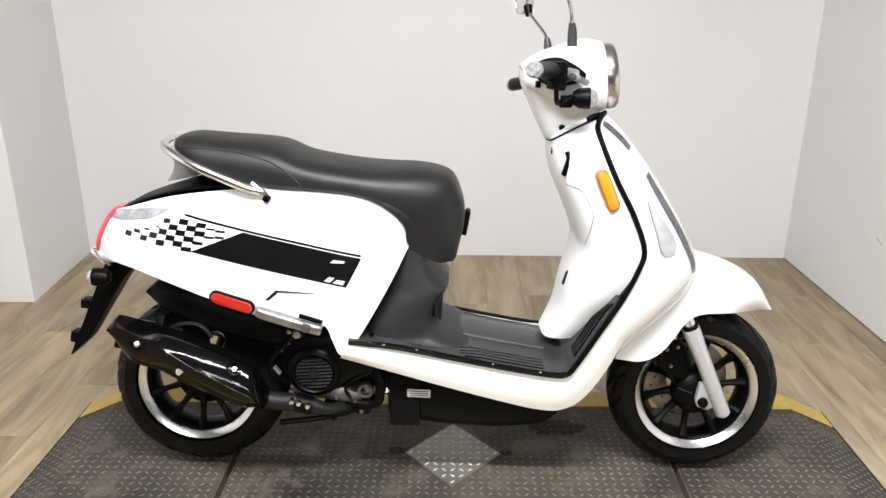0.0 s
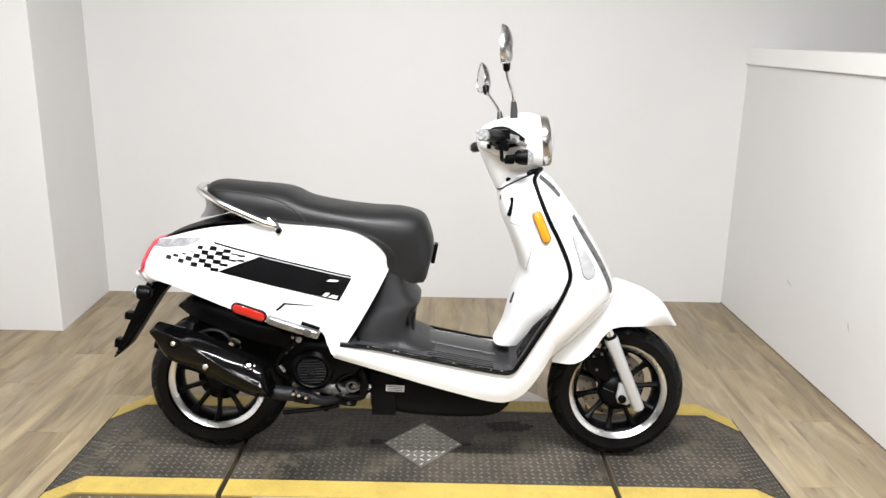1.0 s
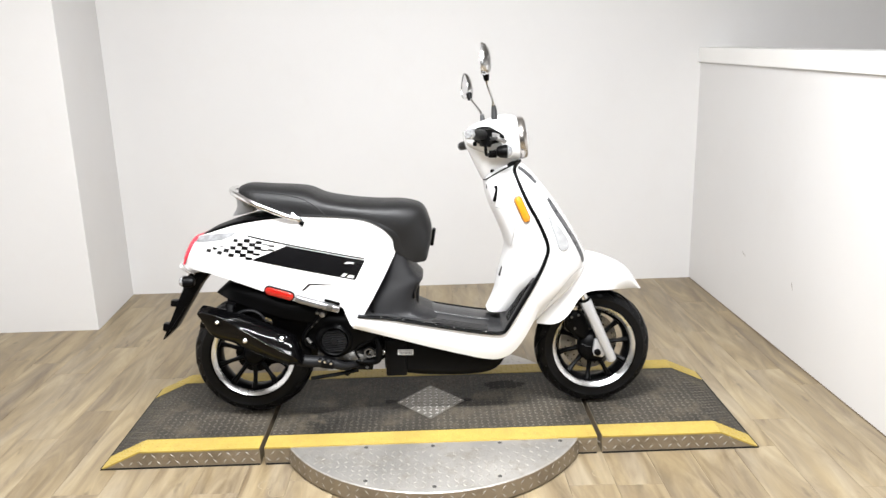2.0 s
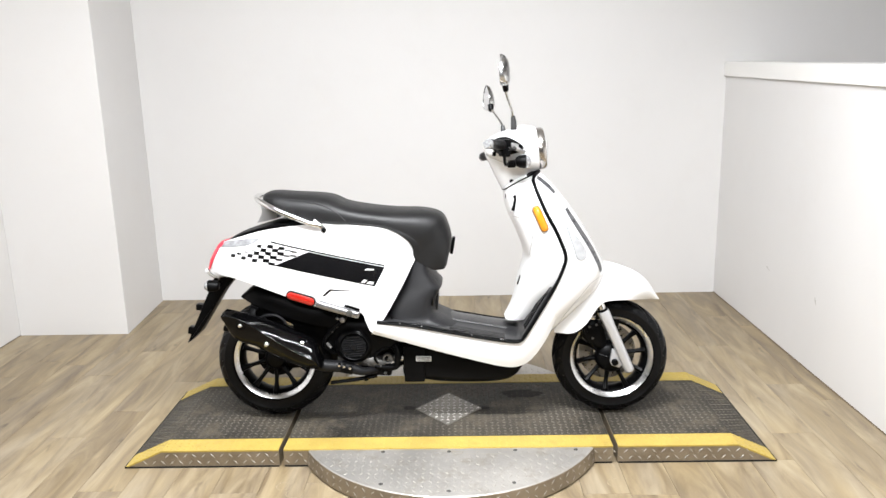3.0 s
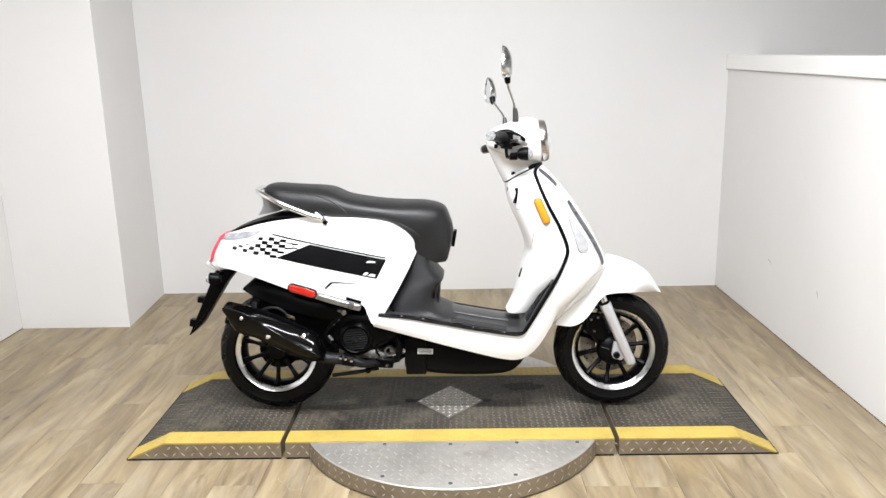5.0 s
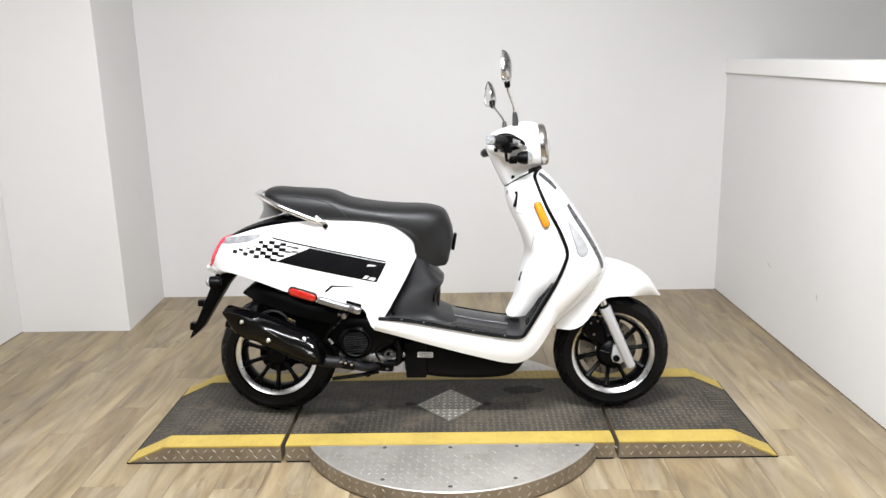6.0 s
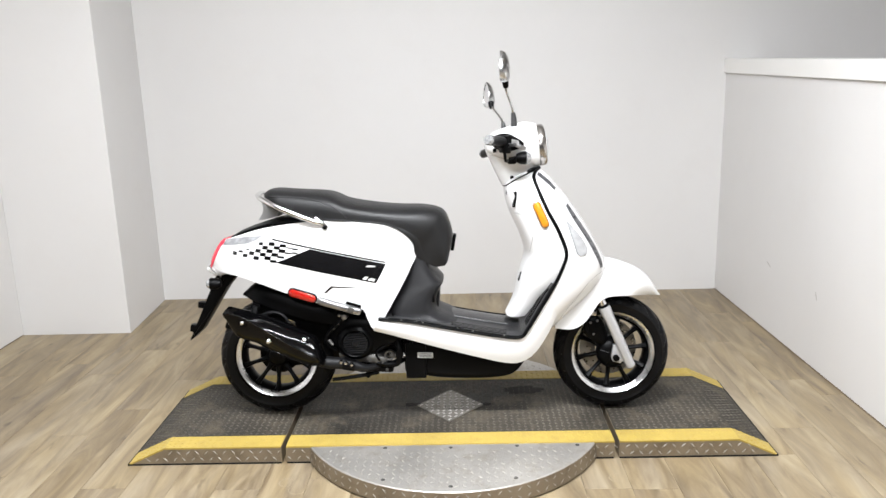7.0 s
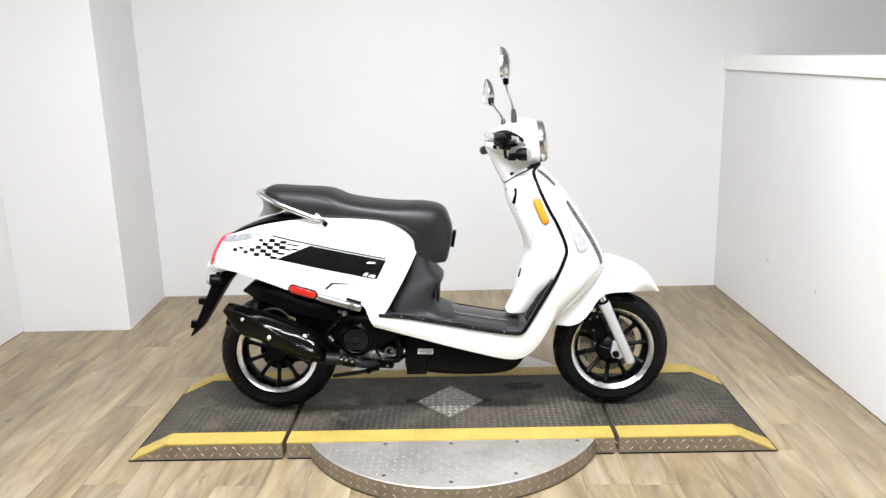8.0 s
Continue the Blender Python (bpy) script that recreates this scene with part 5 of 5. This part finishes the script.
# handlebar cover, lamp and controls
neck = part("neck_cover", hull([(0.855, 0.205, 0.325, 0.062), (0.875, 0.195, 0.325, 0.066), (0.905, 0.180, 0.325, 0.070), (0.94, 0.164, 0.33, 0.078), (0.98, 0.146, 0.33, 0.092), (1.02, 0.140, 0.33, 0.10)], "z", 0.7, 20, 28), PAINT, scooter, "white steering head cover")
for v in neck.data.vertices:
    v.co.z += max(0.0, (v.co.x - 0.205)) * 0.42 * max(0.0, min(1.0, (0.93 - v.co.z) / 0.075))
part("neck_seam", tube([(0.207, -0.030, 0.8565), (0.214, -0.070, 0.862), (0.2385, -0.094, 0.8805), (0.2755, -0.0895, 0.8985), (0.2975, -0.080, 0.907), (0.318, -0.06, 0.912)], 0.0023, 6, 14), BLACK, scooter, "dark seam under the steering head")
part("neck_screw", lathe([(0.0, -0.003), (0.0065, -0.002), (0.0075, 0.0)], 12, centre=(0.236, -0.0665, 0.889)), BLACK, scooter)
head = part("handlebar_cover", hull([(0.143, 0.992, 1.010, 0.03), (0.153, 0.974, 1.030, 0.08), (0.19, 0.955, 1.053, 0.125), (0.235, 0.940, 1.067, 0.135), (0.280, 0.925, 1.079, 0.118), (0.310, 0.920, 1.077, 0.094), (0.327, 0.923, 1.072, 0.079)], "x", 0.72, 36, 40), PAINT, scooter, "white handlebar cover")
for v in head.data.vertices:  # its mouth leans back
    v.co.x -= (0.10 * (v.co.z - 0.995)) * max(0.0, min(1.0, (v.co.x - 0.22) / 0.09))
part("dash", block((0.012, 0.10, 0.044), 0.005, pose(0.1535, 0, 1.006, 0, -25)), SILVER, scooter, "grey instrument surround")
lamp_ob = part("headlamp", lathe([(0.073, 0.320), (0.0765, 0.326), (0.078, 0.338), (0.077, 0.351), (0.072, 0.357), (0.068, 0.350), (0.067, 0.314)], 48, "x", (0, 0, 0), closed=True), RINGMETAL, scooter, "round headlamp with a chrome ring")
part("lens", lathe([(0.0, 0.372), (0.03, 0.368), (0.055, 0.359), (0.069, 0.348)], 40, "x", (0, 0, 0)), GLASS, lamp_ob, "clear headlamp lens")
for ob in (lamp_ob, *lamp_ob.children):  # the lamp leans back with it
    ob.data.transform(Matrix.Translation((0.3255, 0, 0.995)) @ Matrix.Rotation(radians(-7), 4, "Y") @ Matrix.Diagonal((0.9, 0.945, 0.945, 1)) @ Matrix.Translation((-0.324, 0, 0)))
for s in (-1, 1):
    part("bar_opening", hull([(0.176, -0.004, 0.004, 0.006), (0.19, -0.022, 0.022, 0.012), (0.225, -0.033, 0.030, 0.013), (0.262, -0.022, 0.018, 0.013), (0.285, -0.006, 0.004, 0.006)], "x", 0.8, 18, 18), BLACK, head, "dark opening for the handlebar").data.transform(Matrix.Translation((-0.012, s * 0.128, 1.040)) @ Matrix.Rotation(radians(6), 4, "Y"))
    d = -0.08 * s  # the bar dips to its left
    bar = part("handlebar", tube([(0.240, s * 0.08, 1.0 + d * 0.08), (0.212, s * 0.17, 0.992 + d * 0.17), (0.172, s * 0.26, 0.988 + d * 0.26)], 0.011, 12, 12), CHROME, scooter, "steel handlebar")
    part("grip", tube([(0.206, s * 0.185, 0.991 + d * 0.185), (0.176, s * 0.25, 0.988 + d * 0.25), (0.158, s * 0.295, 0.986 + d * 0.295)], [0.0165, 0.017, 0.0175], 16, 14), RUBBER, bar, "black rubber grip")
    part("bar_end", tube([(0.158, s * 0.295, 0.986 + d * 0.295), (0.153, s * 0.306, 0.985 + d * 0.306), (0.149, s * 0.314, 0.985 + d * 0.314)], [0.0168, 0.0172, 0.0125], 16), CUT_LENS, bar, "bright faceted bar-end weight")
    part("switch_box", block((0.045, 0.045, 0.045), 0.01, pose(0.212, s * 0.165, 0.990 + d * 0.165, 0, 0, -s * 20)), BLACK, bar, "black switch housing")
    part("switch_lower", block((0.034, 0.036, 0.03), 0.007, pose(0.216, s * 0.17, 0.966 + d * 0.17, 0, 8, -s * 20)), BLACK, bar, "black lower switch half")
    part("brake_lever", tube([(0.245, s * 0.15, 0.985 + d * 0.15), (0.250, s * 0.19, 0.978 + d * 0.19), (0.238, s * 0.25, 0.972 + d * 0.25), (0.216, s * 0.30, 0.968 + d * 0.30)], [0.007, 0.006, 0.0055, 0.007], 8, 20), BLACK, bar, "black brake lever")
    part("lever_perch", block((0.034, 0.024, 0.022), 0.006, pose(0.246, s * 0.158, 0.987 + d * 0.158, 0, 12, -s * 15)), ALLOY, bar, "alloy lever perch")
    blinker = part("bar_indicator", lathe([(0.0, -0.024), (0.014, -0.022), (0.021, -0.01), (0.023, 0.012), (0.0, 0.012)], 20, "x", (0.266, s * 0.155, 0.966)), BLACK, scooter, "black front indicator housing")
    part("indicator_glass", lathe([(0.0, 0.030), (0.012, 0.027), (0.020, 0.018), (0.022, 0.012)], 20, "x", (0.266, s * 0.155, 0.966)), CUT_LENS, blinker, "clear faceted lens")
    part("indicator_stalk", tube([(0.240, s * 0.10, 0.960), (0.246, s * 0.155, 0.963)], 0.009, 10), BLACK, blinker)
part("brake_hose_upper", tube([(0.212, -0.18, 0.99), (0.214, -0.19, 0.955), (0.218, -0.175, 0.938), (0.234, -0.13, 0.94)], 0.0055, 8, 16), BLACK, scooter, "black brake hose")
part("brake_reservoir", block((0.040, 0.016, 0.014), 0.004, pose(0.258, -0.148, 1.003, 0, 24, 8)), ALLOY, scooter, "bright brake lever holder")
part("indicator_bracket", joined(block((0.026, 0.024, 0.024), 0.005, pose(0.232, -0.142, 0.957)), tube([(0.216, -0.150, 0.950), (0.240, -0.150, 0.966)], 0.007, 8)), BLACK, scooter, "black indicator bracket")
part("trim_cap", tube([(0.288, -0.088, 0.9115), (0.303, -0.080, 0.9155), (0.322, -0.066, 0.9185)], [0.005, 0.0075, 0.006], 8, 8), BLACK, scooter, "black cap at the head of the trim")
part("start_button", block((0.006, 0.004, 0.008), 0.001, pose(0.150, -0.092, 1.020)), TAILRED, scooter, "small red button")
part("cover_bolt", block((0.012, 0.008, 0.014), 0.002, pose(0.174, -0.114, 0.989)), BLACK, scooter)


# the body and its fittings widen a little upwards and their flanks hang lower than the middle line
bpy.context.view_layer.update()
to_scooter = scooter.matrix_world.inverted()
steered = ("handlebar", "grip", "bar_end", "switch_box", "switch_lower", "brake_lever", "lever_perch", "brake_hose_upper")
for ob in scooter.children_recursive:
    kin = ob.name.split(".")[0]
    if ob.type != "MESH" or kin in steered or ob.parent.name.split(".")[0] in ("front_wheel", "rear_wheel", "handlebar") or ob.data.users > 1:
        continue
    local = to_scooter @ ob.matrix_world
    back = local.inverted()
    for v in ob.data.vertices:
        x, y, z = local @ v.co
        r = z - 0.212
        v.co = back @ Vector((x * (1 + 0.058 * r), y, 0.212 + r * (0.9475 + 0.0577 * r) - 0.1045 * (math.sqrt(y * y + 0.0025) - 0.05)))


def mirror_head(parent, centre, turn, tilt):
    """A tapering mirror: a deep chrome shell with a flat foot, its rim and the glass, facing back."""
    m = Matrix.Translation(centre) @ pose(0, 0, 0, tilt, 0, turn)

    def outline(k, depth, drop=0.0):
        pts = []
        for i in range(44):
            a = 2 * math.pi * i / 44
            c, h = math.cos(a), math.sin(a)
            u = 0.047 * math.copysign(abs(c) ** 0.85, c) * (1 - 0.42 * max(0.0, h) ** 1.6)
            pts.append((depth, k * u, k * (0.060 * h if h > 0 else -0.042 * abs(h) ** 0.7) + drop))
        return pts

    bm = bmesh.new()
    vs = grid(bm, [outline(k, depth, drop) for depth, k, drop in ((0.027, 0.30, -0.012), (0.025, 0.55, -0.010), (0.019, 0.80, -0.006), (0.010, 0.95, -0.002), (0.0, 1.0, 0.0), (-0.0035, 0.985, 0.0), (-0.0035, 0.93, 0.0), (-0.001, 0.92, 0.0))], wrap_v=True)
    cap(bm, vs[0])
    bm.transform(m)
    shell = part("mirror_shell", bm, MIRROR_BACK, parent, "chrome mirror shell")
    bm = bmesh.new()
    bm.faces.new([bm.verts.new(p) for p in outline(0.925, -0.0016)])
    bm.transform(m)
    part("mirror_glass", bm, MIRROR, shell, "mirror glass", smooth=False)
    return shell


for s in (-1, 1):
    d = -0.084 * s  # the left mirror sits lower
    t = -0.014 * s  # and further back
    stem = part("mirror", tube([(0.236 + 0.7 * t, s * 0.146, 1.09 + d * 0.146), (0.231 + 0.8 * t, s * 0.165, 1.11 + d * 0.165), (0.210 + 0.8 * t, s * 0.225, 1.15 + d * 0.225), (0.202 + t, s * 0.25, 1.170 + d * 0.25)], 0.0048, 10, 20), CHROME, scooter, "chrome rear-view mirror on a thin stem")
    part("stem_boot", tube([(0.240 + 0.7 * t, s * 0.142, 1.045 + d * 0.142), (0.239 + 0.7 * t, s * 0.143, 1.075 + d * 0.143), (0.237 + 0.7 * t, s * 0.146, 1.093 + d * 0.146)], [0.0110, 0.0098, 0.007], 14), BOOT, stem, "black rubber boot")
    part("mirror_joint", tube([(0.203 + t, s * 0.247, 1.162 + d * 0.247), (0.200 + t, s * 0.258, 1.187 + d * 0.258)], [0.009, 0.012], 12), BLACK, stem, "black ball joint")
    mirror_head(stem, (0.187 + 1.0 * t, s * 0.298, 1.213 + d * 0.30), 11 * s + 3, 0)


# ---- floor planks, last ----
PLANK_W, PLANK_L = 0.152, 0.92


def plank_mesh(length):
    b = block((PLANK_W - 0.0007, length - 0.0007, 0.006), 0.0007, segments=1)
    mesh = bpy.data.meshes.new("plank")
    b.to_mesh(mesh)
    b.free()
    mesh.materials.append(OAK)
    return mesh


plank_full = plank_mesh(PLANK_L)
rest = bmesh.new()


def far_plank(x, y0, y1):
    corners = [rest.verts.new((x + a * (PLANK_W / 2 - 0.0008), y, -0.0005)) for a, y in ((-1, y0 + 0.001), (1, y0 + 0.001), (1, y1 - 0.001), (-1, y1 - 0.001))]
    rest.faces.new(corners)


x = LEFT + PLANK_W / 2
while x < RIGHT + 0.02:
    y = -1.05 - random.uniform(0, PLANK_L)
    far_plank(x, REAR, y)
    while y < BACK:
        y1 = min(y + PLANK_L, BACK + 0.01)
        if y1 - y > 0.05:
            ob = new("plank", plank_full if y1 - y > PLANK_L - 1e-4 else plank_mesh(y1 - y))
            ob.location = (x, (y + y1) / 2, -0.0035 + random.uniform(-0.0002, 0.0002))
            ob.parent = floor
        y = y1
    x += PLANK_W
while x < FAR_RIGHT:
    far_plank(x, REAR, BACK)
    x += PLANK_W
x = LEFT - PLANK_W / 2
while x > LEFT - 2.1:
    far_plank(x, REAR, BACK)
    x -= PLANK_W
tagged(part("plank_rest", rest, OAK, floor, smooth=False), kind="stuff")
